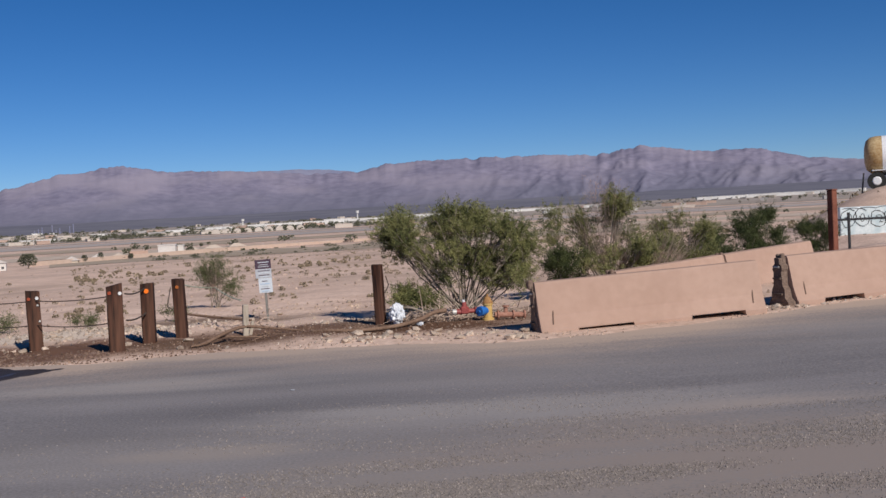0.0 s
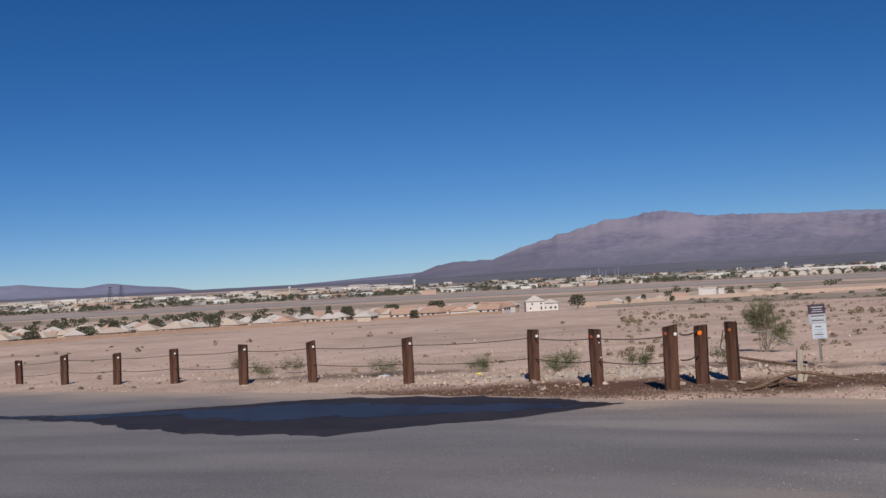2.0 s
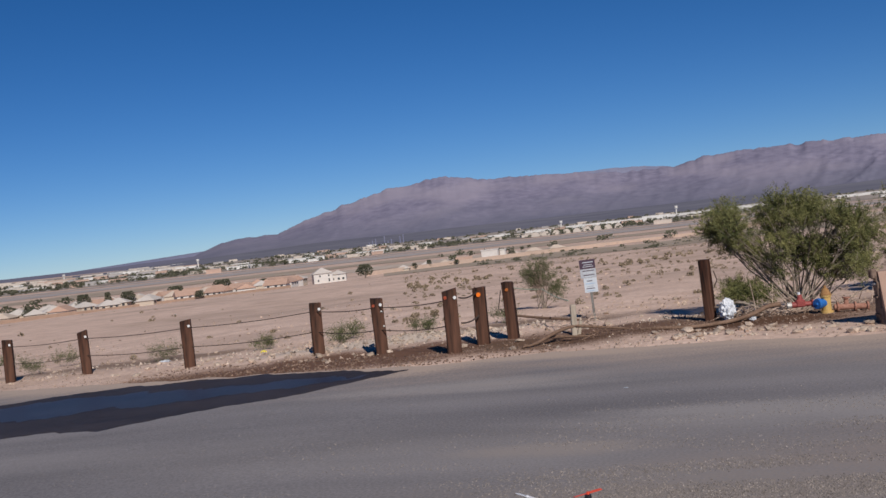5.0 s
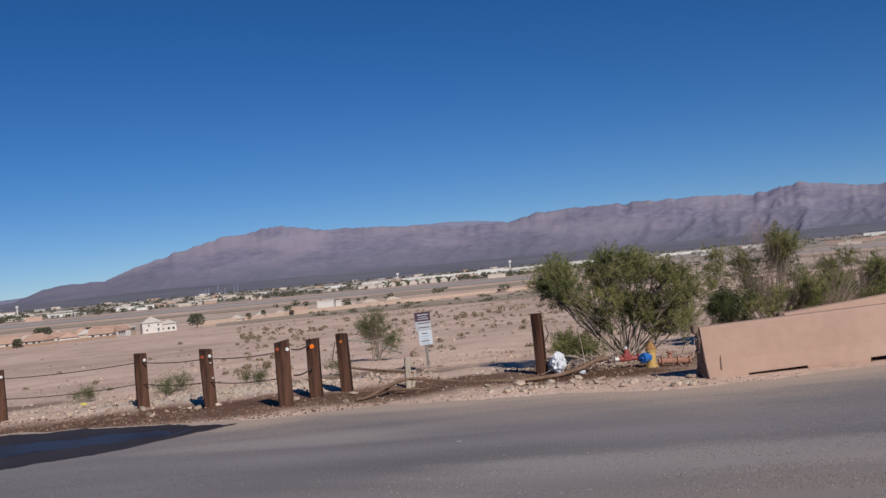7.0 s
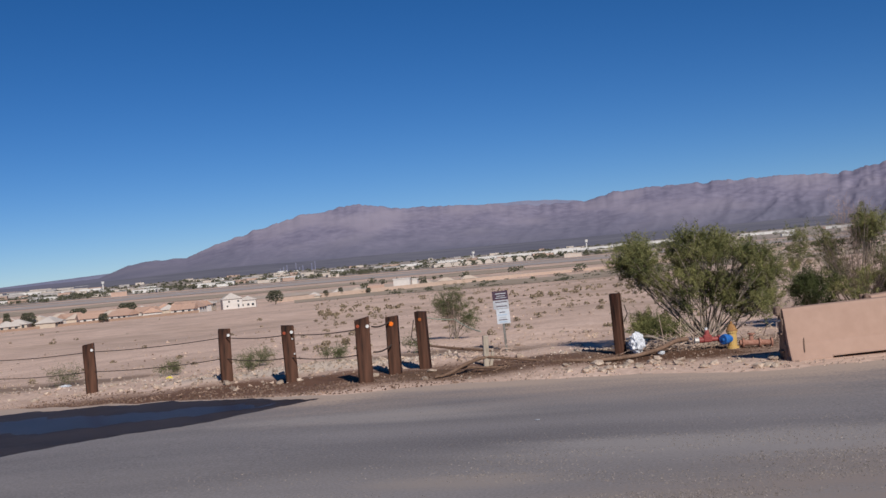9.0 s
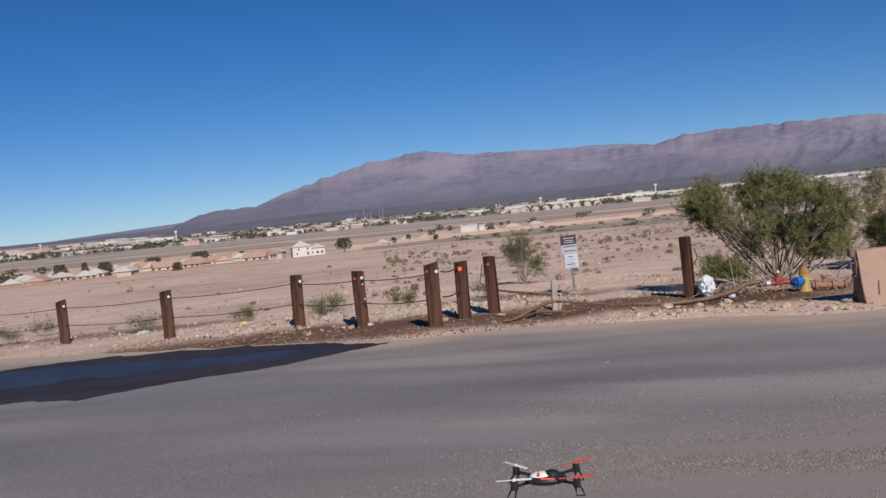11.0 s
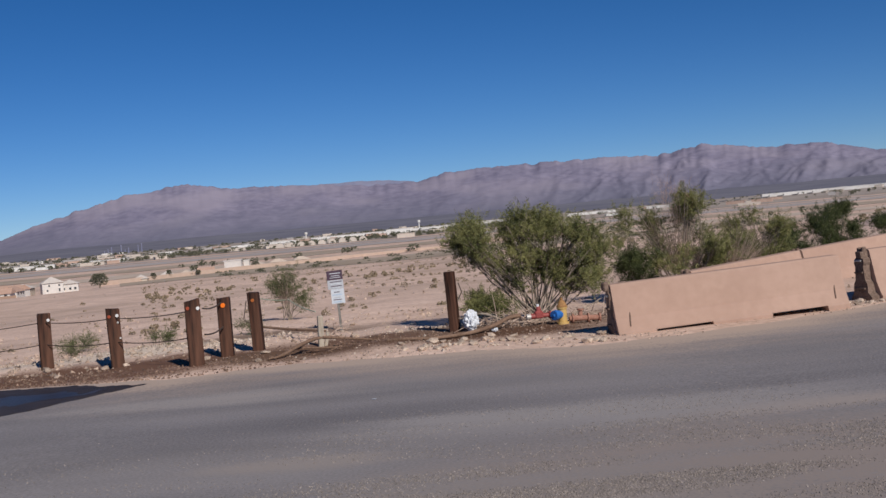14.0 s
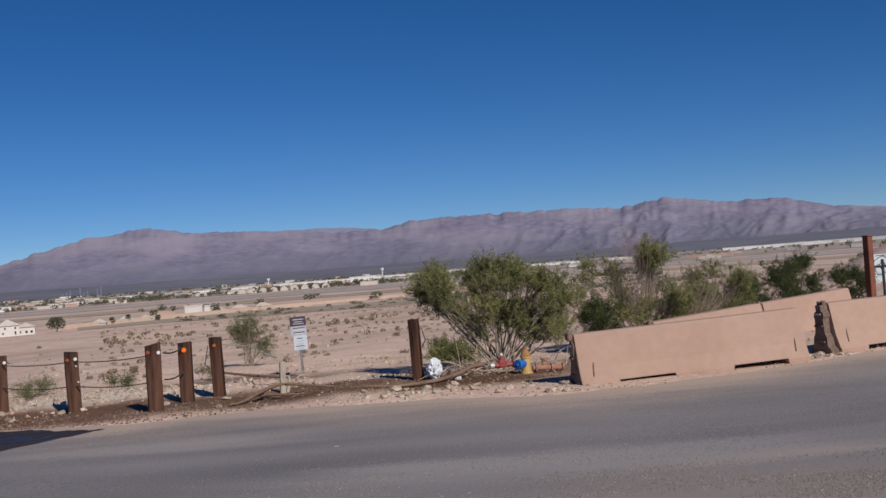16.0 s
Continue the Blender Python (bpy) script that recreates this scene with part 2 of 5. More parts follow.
def add_box(bm, sx, sy, sz, m=None, bevel=0.0):
    g = bmesh.ops.create_cube(bm, size=1.0, matrix=(m or Matrix()) @ Matrix.Diagonal((sx, sy, sz, 1)))
    if bevel:
        es = {e for v in g["verts"] for e in v.link_edges}
        bmesh.ops.bevel(bm, geom=list(es), offset=bevel, segments=1, affect="EDGES")
    return bm


def add_cyl(bm, r1, r2, h, m=None, seg=14):
    bmesh.ops.create_cone(bm, cap_ends=True, segments=seg, radius1=r1, radius2=r2, depth=h, matrix=m or Matrix())
    return bm


def tube(points, radii, seg=6):
    """Vertices and faces of a tapered tube along points."""
    verts, faces = [], []
    pts = [Vector(p) for p in points]
    for i, p in enumerate(pts):
        d = (pts[min(i + 1, len(pts) - 1)] - pts[max(i - 1, 0)]).normalized()
        u = d.orthogonal().normalized()
        w = d.cross(u)
        r = radii[i] if hasattr(radii, "__len__") else radii
        for k in range(seg):
            a = 2 * math.pi * k / seg
            verts.append(p + (u * math.cos(a) + w * math.sin(a)) * r)
    for i in range(len(pts) - 1):
        for k in range(seg):
            q = (k + 1) % seg
            faces.append((i * seg + k, i * seg + q, (i + 1) * seg + q, (i + 1) * seg + k))
    faces.append(tuple(range(seg))[::-1])
    faces.append(tuple((len(pts) - 1) * seg + k for k in range(seg)))
    return verts, faces


def merge(pieces):
    verts, faces = [], []
    for v, f in pieces:
        o = len(verts)
        verts += list(v)
        faces += [tuple(i + o for i in q) for q in f]
    return verts, faces


def nz(x, y, s, seed=0.0):
    return noise.noise(Vector((x * s + seed, y * s - seed, seed * 1.7)))


# ---- lie of the land ----
EDGE_X = (-120, -26, -21, -17, -13.9, -12.1, -9.5, -7.7, -5.8, -4.4, -2.8, -0.5, 1.3, 2.5, 3.6, 5.1, 6.7, 20, 80)
EDGE_Y = (50, 20.8, 19.4, 18.1, 17.2, 16.6, 15.5, 15.0, 14.1, 13.7, 14.05, 13.8, 13.4, 13.7, 14.1, 14.9, 15.6, 19, 34)


def edge(x):
    return float(np.interp(x, EDGE_X, EDGE_Y))


def side(x):
    """Height of the road's surface: it falls to one hand and rises a little to the other."""
    d = -x - 4.5
    if d > 2:
        return -0.037 * min(d, 26) - 0.004 * max(0, min(d, 80) - 26)
    if d > -2:
        return -0.037 * (d + 2) ** 2 / 8
    return 0.012 * min(max(0.0, x - 1), 14)


def land(x, y):
    """Height of the natural ground."""
    z = side(x)
    e = y - edge(x)
    if e < 0:
        k = min(1.0, -e / 0.35)
        return z - 0.05 * k + (1 - k) * 0.01 * nz(x, y, 3)
    r = math.hypot(x, y)
    far = max(0.0, e - 2.5)
    if far > 0:
        far = math.hypot(far, 1.25 * max(0.0, -x - 25))
    z -= 0.027 * min(far, 430)
    if r > 1300:
        z += 0.0085 * (r - 1300)
    # a low rise behind the barriers, and a higher bank where the trailer is parked
    k = min(1.0, max(0.0, (x - 12.5) / 3))
    z += 0.33 * k * k * (3 - 2 * k) * math.exp(-((y - 42) / 9) ** 4)
    bank = 1.0
    for lo, hi, at in ((0.31, 0.44, x / max(y, 1.0)), (54, 66, y), (-190, -120, -y)):
        k = min(1.0, max(0.0, (at - lo) / (hi - lo)))
        bank *= k * k * (3 - 2 * k)
    z += 2.83 * bank
    a = min(1.0, e / 1.2) * (0.25 if x > 1 and y < 18 else 1.0)
    z += a * (0.05 * nz(x, y, 0.9, 3) + 0.03 * nz(x, y, 2.7, 7))
    b = min(1.0, max(0.0, (e - 6) / 40)) * (1 - bank)
    z += b * (0.5 * nz(x, y, 0.035, 11) + 0.22 * nz(x, y, 0.12, 5)) * max(0.0, min(1.0, (380 - r) / 80))
    # low bank of dug earth near the hydrant, and the rubble slope behind the fence
    z += 0.015 * math.exp(-((x + 0.6) / 2.2) ** 2 - ((y - 16.9) / 0.9) ** 2)
    z += 0.10 * math.exp(-((x + 6.3) / 2.4) ** 2 - ((y - 17.9) / 0.9) ** 2)
    return z


def build_ground():
    az = list(np.arange(-34, 62, 0.4)) + list(np.arange(62, 326, 4.0))
    rad = [0.0] + list(np.geomspace(1.0, 11.5, 10)) + list(np.linspace(12, 26, 64)) + list(np.geomspace(26.5, 4950, 120))
    verts = [(0, 0, land(0, 0))]
    for r in rad[1:]:
        for a in az:
            x, y = -r * math.sin(radians(a)), r * math.cos(radians(a))
            verts.append((x, y, land(x, y)))
    n = len(az)
    faces = [(0, 1 + k, 1 + (k + 1) % n) for k in range(n)]
    for i in range(len(rad) - 2):
        for k in range(n):
            q = (k + 1) % n
            faces.append((1 + i * n + k, 1 + (i + 1) * n + k, 1 + (i + 1) * n + q, 1 + i * n + q))
    ob = raw("ground", verts, faces, SAND, smooth=True)
    return tagged(ob, "pale pinkish desert sand with scattered stones and scrub", "ground", kind="structure")


def sheet(name, lo, hi, xs, rows, lift, material, jag=0.12, over=None, crowd=1.0):
    """A thin sheet that follows the ground between two lines lo(x) and hi(x)."""
    verts, faces = [], []
    for x in xs:
        a, b = lo(x), hi(x)
        b += jag * (nz(x, b, 1.3, 21) + 0.5 * nz(x, b, 4.0, 9) + 0.35 * nz(x, b, 10.0, 2))
        a += jag * (nz(x, a, 1.3, 31) + 0.5 * nz(x, a, 4.0, 19) + 0.35 * nz(x, a, 10.0, 6))
        for k in range(rows + 1):
            y = a + (b - a) * (1 - (1 - k / rows) ** crowd)
            verts.append((x, y, (over or land)(x, y) + lift))
    for i in range(len(xs) - 1):
        for k in range(rows):
            o = i * (rows + 1) + k
            faces.append((o, o + rows + 1, o + rows + 2, o + 1))
    return raw(name, verts, faces, material, smooth=True)


build_ground()
road = sheet("road", lambda x: edge(x) - 24, edge, np.concatenate([np.arange(-110, -30, 2.0), np.arange(-30, 12, 0.15), np.arange(12, 70, 2.0)]), 46, 0.0, ASPHALT, 0.16, lambda x, y: side(x), 2.4)
tagged(road, "worn grey asphalt road with dusty streaks", "road", kind="structure")
blown = road.data.attributes.new("dust", "FLOAT", "POINT")
for vert, value in zip(road.data.vertices, blown.data):
    away = max(0.0, edge(vert.co.x) - vert.co.y)
    value.value = 0.75 * math.exp(-away / 0.35) + 0.58 * math.exp(-away / 1.7)


# ---- mountains ----
RIDGE_AZ = (-180, -60, -30, -22, -19.3, -17.3, -14.5, -13.5, -11.2, -8.9, -6, -1.8, 0.3, 2.5, 3.4, 4.6, 6.8, 8.8, 12, 13.6, 16.4, 18.1, 19.3, 20.6, 21.9, 23.8, 25.4, 27.5, 28.4, 29.9, 33.7, 60, 180)
RIDGE_EL = (1.0, 1.3, 1.3, 1.5, 1.78, 2.38, 2.43, 2.55, 2.91, 2.56, 2.73, 2.75, 2.8, 2.68, 2.46, 2.36, 2.38, 2.64, 2.79, 2.82, 3.25, 2.98, 2.93, 2.52, 2.24, 1.7, 1.13, 1.1, 0.95, 0.42, 0.3, 0.25, 1.0)


def build_range(name, azs, els, r0, r1, rows, material, rough, label, a0, a1, da):
    verts, faces = [], []
    az = np.arange(a0, a1 + 1e-6, da)
    for a in az:
        el = float(np.interp(a, azs, els))
        top = 1.7 + r1 * math.tan(radians(el)) * (1 + 0.04 * rough * noise.fractal(Vector((a * 0.6, 2, 0)), 0.8, 2.1, 3) * (0.5 + 0.5 * max(0.0, min(1.0, (-a - 2) / 8))))
        peak = r1 * math.tan(radians(el)) * 0.035 * rough * noise.fractal(Vector((a * 1.9, 7, 0)), 0.7, 2.1, 4)
        steep = 0.32 + 0.85 * min(1.0, max(0.0, (-a - 1) / 7))     # sharper spurs on one half of the range, relief flattened for haze on the other
        for k in range(rows + 1):
            u = k / rows
            r = r0 + (r1 - r0) * u
            x, y = -r * math.sin(radians(a)), r * math.cos(radians(a))
            shape = 0.16 * u + 0.84 * u ** 2.0
            v = 2.8 * shape
            wa = a + 0.5 * noise.noise(Vector((a * 0.8, v * 1.1, 4.0)))
            wv = v + 0.4 * noise.noise(Vector((a * 0.9, v * 1.2, 14.0)))
            spur = noise.ridged_multi_fractal(Vector((wa * 0.50 + wv * 0.42, wv * 0.50 - wa * 0.10, 0.3)), 0.85, 2.1, 5, 1.0, 2.0) / 2.2
            crag = noise.fractal(Vector((wa * 1.1 - wv * 0.6, wv * 1.3, 3.3)), 0.8, 2.1, 4)
            gully = 0.8 * spur + 0.12 * crag - 0.4
            z = -3 + (top + 3) * shape + rough * steep * gully * 78 * u ** 0.8 * (1 - u) ** 0.6 * min(1, top / 150) + peak * u ** 7
            verts.append((x, y, min(z, top * (0.42 + 0.60 * u)) if u < 1 else top + peak))
        r = r1 + 380
        verts.append((-r * math.sin(radians(a)), r * math.cos(radians(a)), top * 0.9 - 8))
    w = rows + 2
    for i in range(len(az) - 1):
        for k in range(w - 1):
            o = i * w + k
            faces.append((o, o + 1, o + w + 1, o + w))
    return tagged(raw(name, verts, faces, material, smooth=True), label, "mountains", kind="structure")


build_range("backdrop_mountains", RIDGE_AZ, RIDGE_EL, 3300, 4250, 84, MOUNTAIN, 1.0, "bare desert mountain range across the valley, mauve haze in its colour", -40, 64, 0.1)
build_range("backdrop_far_ridge", (2, 4.2, 5.6, 7.2, 9.2, 12, 40, 41, 42.5, 44, 45.6, 47, 48.5, 50, 52, 60), (1.5, 2.40, 2.58, 2.66, 2.66, 1.5, 0.1, 0.2, 0.5, 0.62, 0.84, 0.66, 0.8, 0.98, 0.85, 0.9), 4300, 4560, 6, FARRIDGE, 0.3, "far mountain ridge on the horizon, haze blue in its colour", 1, 64, 0.3)


# ---- fence of timber posts ----
def timber_post(x, y, h, w=0.215, d=0.18, yaw=0.0, lean=0.0, top_cut=0.02, marks="w", seed=0):
    """A square railway-sleeper post with its reflectors on the road side."""
    rnd = random.Random(seed)
    z = land(x, y)
    ob = empty("fence_post", pose(x, y, z - 0.03, rnd.uniform(-1, 1), lean, yaw), "dark brown creosoted timber post with round reflectors", "post", "fence posts along the road")
    bm = bmesh.new()
    add_box(bm, w, d, h + 0.25, Matrix.Translation((0, 0, (h + 0.03) / 2 - 0.1)), 0.012)
    bmesh.ops.subdivide_edges(bm, edges=[e for e in bm.edges if abs(e.verts[0].co.z - e.verts[1].co.z) > 0.3], cuts=6)
    for v in bm.verts:
        v.co.x += 0.006 * nz(v.co.z * 3, seed, 1, 2)
        v.co.y += 0.006 * nz(v.co.z * 3, seed, 1, 5)
        if v.co.z > h - 0.05:
            v.co.z += top_cut * (v.co.x / w * 2) + rnd.uniform(-0.008, 0.008)
    timber = part("timber", bm, TIE, ob)
    spots = {"w": [(0.06, 0.075, REFL_W)], "wd": [(0.055, 0.075, REFL_W), (0.06, 0.18, BOLT), (0.075, 0.42, BOLT), (-0.06, 0.08, REFL_R)],
             "rw": [(0.075, 0.085, REFL_W), (-0.065, 0.075, REFL_R)], "o": [(0.0, 0.075, REFL_O)], "ob": [(0.0, 0.08, REFL_B)], "": []}[marks]
    for px, pz, m in spots:
        bm = bmesh.new()
        r = 0.036 if m is REFL_O else 0.026 if m is not BOLT else 0.016
        add_cyl(bm, r, r * 0.93, 0.016, pose(px, -d / 2 - 0.008, h - pz, 90))
        part("reflector" if m is not BOLT else "bolt", bm, m, timber, {REFL_O: "orange round reflector", REFL_W: "white round reflector", REFL_R: "faded red round reflector", REFL_B: "dull orange-brown reflector", BOLT: "pale washer"}[m])
    return ob


REFL_W = mat("white_reflector", (0.58, 0.58, 0.58), (0.70, 0.70, 0.70), 20, 90, 0.35, bump=0)
REFL_O = mat("orange_reflector", (0.85, 0.17, 0.02), (0.95, 0.24, 0.03), 20, 90, 0.3, bump=0)
REFL_R = mat("faded_red_reflector", (0.25, 0.045, 0.02), (0.33, 0.07, 0.03), 20, 90, 0.45, bump=0)
REFL_B = mat("orange_brown_reflector", (0.34, 0.10, 0.025), (0.44, 0.14, 0.04), 20, 90, 0.45, bump=0)
BOLT = mat("zinc_washer", (0.4, 0.38, 0.36), (0.6, 0.58, 0.55), 20, 90, 0.5, metal=0.3, bump=0)
CABLE = mat("rusty_wire_rope", (0.05, 0.04, 0.035), (0.12, 0.09, 0.075), 8, 80, 0.7, metal=0.4, bump=0)

ROW = [(-29.5, 24.4, 0.90, "w"), (-25.6, 22.8, 0.90, "w"), (-22.2, 21.6, 0.88, "w"), (-19.3, 20.75, 0.88, "w"), (-15.87, 19.3, 0.92, "w"), (-13.77, 19.1, 0.90, "w"),
       (-10.49, 17.7, 0.90, "w"), (-7.48, 16.9, 0.89, "w"), (-5.98, 16.0, 0.91, "wd"), (-4.42, 14.85, 0.93, "rw")]
POSTS = []
for i, (x, y, h, mk) in enumerate(ROW):
    POSTS.append(timber_post(x, y, h, 0.20 if i < 9 else 0.215, 0.17, 24 + (i % 3) * 3 - (8 if i > 7 else 0), 0.5 * ((i * 7) % 5 - 2), 0.012 * ((i * 3) % 4 - 1), mk, i))
timber_post(-4.22, 15.8, 0.88, 0.185, 0.16, 4, 0.4, 0.004, "o", 31)
timber_post(-3.82, 16.15, 0.88, 0.16, 0.16, -4, -1.0, -0.01, "ob", 32)
timber_post(-0.81, 16.4, 0.92, 0.15, 0.12, -22, -1.2, 0.0, "", 33)

WEED = mat("dull_weed_leaf", (0.070, 0.080, 0.032), (0.150, 0.155, 0.075), 2.2, 9, 0.8, bump=0, spread=0.35)
# ---- water and wet earth ----
WT_X = (-24, -17.8, -15.2, -13.7, -12.1, -10.7, -7.6, -5.8, -4.7)
WT_Y = (15.6, 14.2, 13.95, 14.45, 14.9, 15.45, 14.85, 14.0, 13.45)
WB_X = (-24, -17.0, -13.9, -12.0, -10.9, -9.5, -7.6, -6.6, -5.9, -5.2, -4.7)
WB_Y = (15.5, 13.55, 12.8, 11.8, 11.4, 11.0, 10.7, 11.5, 11.8, 12.6, 13.4)
tagged(sheet("wet_road", lambda x: float(np.interp(x, WB_X, WB_Y)), lambda x: min(edge(x) - 0.05, float(np.interp(x, WT_X, WT_Y))), np.arange(-24, -4.65, 0.04), 14, 0.0015, WET, 0.17, lambda x, y: side(x)),
       "dark wet asphalt round the running water", "wet road", kind="structure")


def wet_at(x, u):
    lo, hi = float(np.interp(x, WB_X, WB_Y)), min(edge(x) - 0.05, float(np.interp(x, WT_X, WT_Y)))
    return lo + (hi - lo) * u


tagged(sheet("water", lambda x: wet_at(x, 0.42 - 0.12 * nz(x, 1, 0.4, 6)), lambda x: wet_at(x, 0.80 + 0.12 * nz(x, 5, 0.5, 2)), np.arange(-20, -5.2, 0.06), 8, 0.003, POOL, 0.40, lambda x, y: side(x)),
       "thin sheet of dark water running over the road", "water", kind="structure")

# ---- cables on the posts ----
def cable_line(name, points, r, sag, label, material):
    path = []
    for (a, b) in zip(points[:-1], points[1:]):
        a, b = Vector(a), Vector(b)
        for k in range(9):
            u = k / 9
            p = a.lerp(b, u)
            p.z -= sag * 4 * u * (1 - u)
            path.append(p)
    path.append(Vector(points[-1]))
    v, f = tube(path, r, 5)
    return tagged(raw(name, v, f, material), label, "cable")


for hh, sg in ((0.76, 0.035), (0.40, 0.045)):
    pts = [(x, y - 0.02, land(x, y) + hh * h / 0.9) for x, y, h, _ in ROW]
    cable_line("fence_cable", pts, 0.008, sg, "thin dark wire rope strung between timber posts", CABLE)
    a = pts[-1]
    cable_line("fence_chain", [(a[0] + 0.15, a[1] + 0.02, a[2] + 0.02), (-4.22, 15.68, land(-4.22, 15.8) + hh + 0.06)], 0.012, 0.035, "short sagging cable between two timber posts", CABLE)
cable_line("wire_loop", [(-3.93, 16.05, 0.78), (-3.98, 16.0, 0.5), (-3.9, 16.03, 0.44)], 0.008, 0.0, "loop of loose wire on a timber post", CABLE)
cable_line("wire_loop", [(-0.7, 16.32, 0.76), (-0.66, 16.3, 0.62), (-0.72, 16.32, 0.5)], 0.008, 0.0, "loop of loose wire on a timber post", CABLE)
CORD = mat("pale_green_cord", (0.30, 0.36, 0.27), (0.42, 0.47, 0.36), 8, 60, 0.7, bump=0)
cable_line("slack_cord", [(-4.55, 19.0, 0.68), (-3.75, 18.4, 0.60), (-2.95, 16.4, 0.5)], 0.009, 0.03, "pale green cord tied to a stub post", CORD)


# ---- concrete road barriers ----
SLOT = mat("shaded_slot", (0.10, 0.065, 0.05), (0.16, 0.11, 0.085), 8, 40, 0.95, bump=0)


def barrier(a, b, za, zb, label, key_out=0.03):
    """A three-metre cast barrier with a sloped foot, forklift pockets and socket ends."""
    a, b = Vector((*a, za)), Vector((*b, zb))
    d = b - a
    L = d.length
    yaw = math.degrees(math.atan2(d.y, d.x))
    tilt = -math.degrees(math.asin(d.z / L))
    ob = empty("road_barrier", Matrix.Translation(a) @ pose(0, 0, 0, 0, tilt, yaw), label, "barrier", "concrete barriers beside the road")
    prof = [(-0.30, 0.0), (-0.30, 0.065), (-0.275, 0.095), (-0.20, 0.27), (-0.105, 0.70), (-0.085, 0.725), (0.085, 0.725), (0.105, 0.70), (0.20, 0.27), (0.275, 0.095), (0.30, 0.065), (0.30, 0.0)]
    xs = [0.0, 0.015, L * 0.155, L * 0.16, L * 0.40, L * 0.405, L * 0.655, L * 0.66, L * 0.90, L * 0.905, L - 0.015, L]
    bm = bmesh.new()
    rings = []
    for i, x in enumerate(xs):
        ring = []
        for (y, z) in prof:
            pocket = 0.075 if 3 <= i <= 4 or 7 <= i <= 8 else 0.0
            sh = 0.985 if i in (0, len(xs) - 1) else 1.0
            zz = max(z, pocket) if z < 0.1 else z
            if pocket and z < 0.07:
                zz = 0.078 + z * 0.02
            ring.append(bm.verts.new((x, y * sh + 0.006 * nz(x, z, 2, 3), (zz if zz < 0.5 else zz * (1 + 0.006 * nz(x, 0, 1.5, 8))))))
        rings.append(ring)
    for r, q in zip(rings[:-1], rings[1:]):
        for k in range(len(prof)):
            m = (k + 1) % len(prof)
            bm.faces.new((r[k], r[m], q[m], q[k]))
    bm.faces.new(rings[0][::-1])
    bm.faces.new(rings[-1])
    bmesh.ops.recalc_face_normals(bm, faces=bm.faces)
    body = part("body", bm, PINK, ob)
    for end, s in ((0.0, -1), (L, 1)):
        # worn key of rough concrete, narrower than the cast body
        key = [(0.25, 0.0), (0.235, 0.07), (0.175, 0.12), (0.15, 0.24), (0.105, 0.30), (0.098, 0.50), (0.115, 0.54), (0.10, 0.60), (0.075, 0.62), (0.07, 0.705)]
        outline = [(-y, z) for y, z in key] + [(y, z) for y, z in reversed(key)]
        bm = bmesh.new()
        back = [bm.verts.new((end + s * 0.003, y, z)) for y, z in outline]
        front = [bm.verts.new((end + s * ((key_out if s < 0 else 0.012) + 0.3 * key_out * nz(y * 9, z * 9, 1, end + 3)), y * 0.86 + 0.012 * nz(z * 11, y * 5, 1, 6), z - 0.008)) for y, z in outline]
        half = len(key)
        for ring, flip in ((back, s > 0), (front, s < 0)):
            for k in range(half - 1):
                q = (ring[k], ring[k + 1], ring[2 * half - 2 - k], ring[2 * half - 1 - k])
                bm.faces.new(q[::-1] if flip else q)
        for k in range(2 * half):
            m = (k + 1) % (2 * half)
            bm.faces.new((back[k], back[m], front[m], front[k]))
        bmesh.ops.recalc_face_normals(bm, faces=bm.faces)
        face = part("end_face", bm, BARE, ob, "unpainted rough concrete end")
        for hz in (0.17, 0.40, 0.57):
            bm = bmesh.new()
            add_box(bm, 0.04, 0.24 - 0.18 * hz, 0.028, Matrix.Translation((end + s * (key_out if s < 0 else 0.006), 0.01, hz)), 0.005)
            part("steel_loop", bm, BOLT if hz > 0.5 else BARE, face, "rusted steel loop")
        for k, hh in ((-0.045, 0.13), (0.04, 0.11)) if s < 0 else ():
            bm = bmesh.new()
            add_box(bm, 0.075, 0.055, hh, pose(end + s * 0.045, k, 0.70, 0, 0, 8), 0.014)
            part("prong", bm, BARE, face, "rough concrete prong")
    # no recess is cut: a dark bar on the face paints the slot's shade
    for x in (0.19, L - 0.16):
        bm = bmesh.new()
        add_box(bm, 0.018, 0.02, 0.20, pose(x, -0.212, 0.245, -22, 0, 0) @ pose(0, 0, 0, 0, 8, 0), 0.004)
        part("lifting_slot", bm, SLOT, body, "narrow lifting slot, its shade painted as a dark bar")
    return ob


PB = "pink-painted concrete road barrier with dark forklift pockets"
barrier((1.40, 14.42), (4.58, 14.96), -0.055, 0.045, PB)
barrier((5.17, 15.55), (8.0, 16.69), 0.05, 0.09, PB, 0.11)
barrier((2.95, 17.35), (5.26, 19.40), -0.16, -0.095, "pink-painted concrete barrier standing behind the front row")
barrier((5.31, 19.45), (7.62, 21.5), -0.095, -0.03, "pink-painted concrete barrier standing behind the front row")


# ---- shrubs ----
PLUME = mat("pinkish_dry_plume", (0.44, 0.30, 0.24), (0.60, 0.44, 0.365), 3, 20, 0.9, bump=0, spread=0.25)

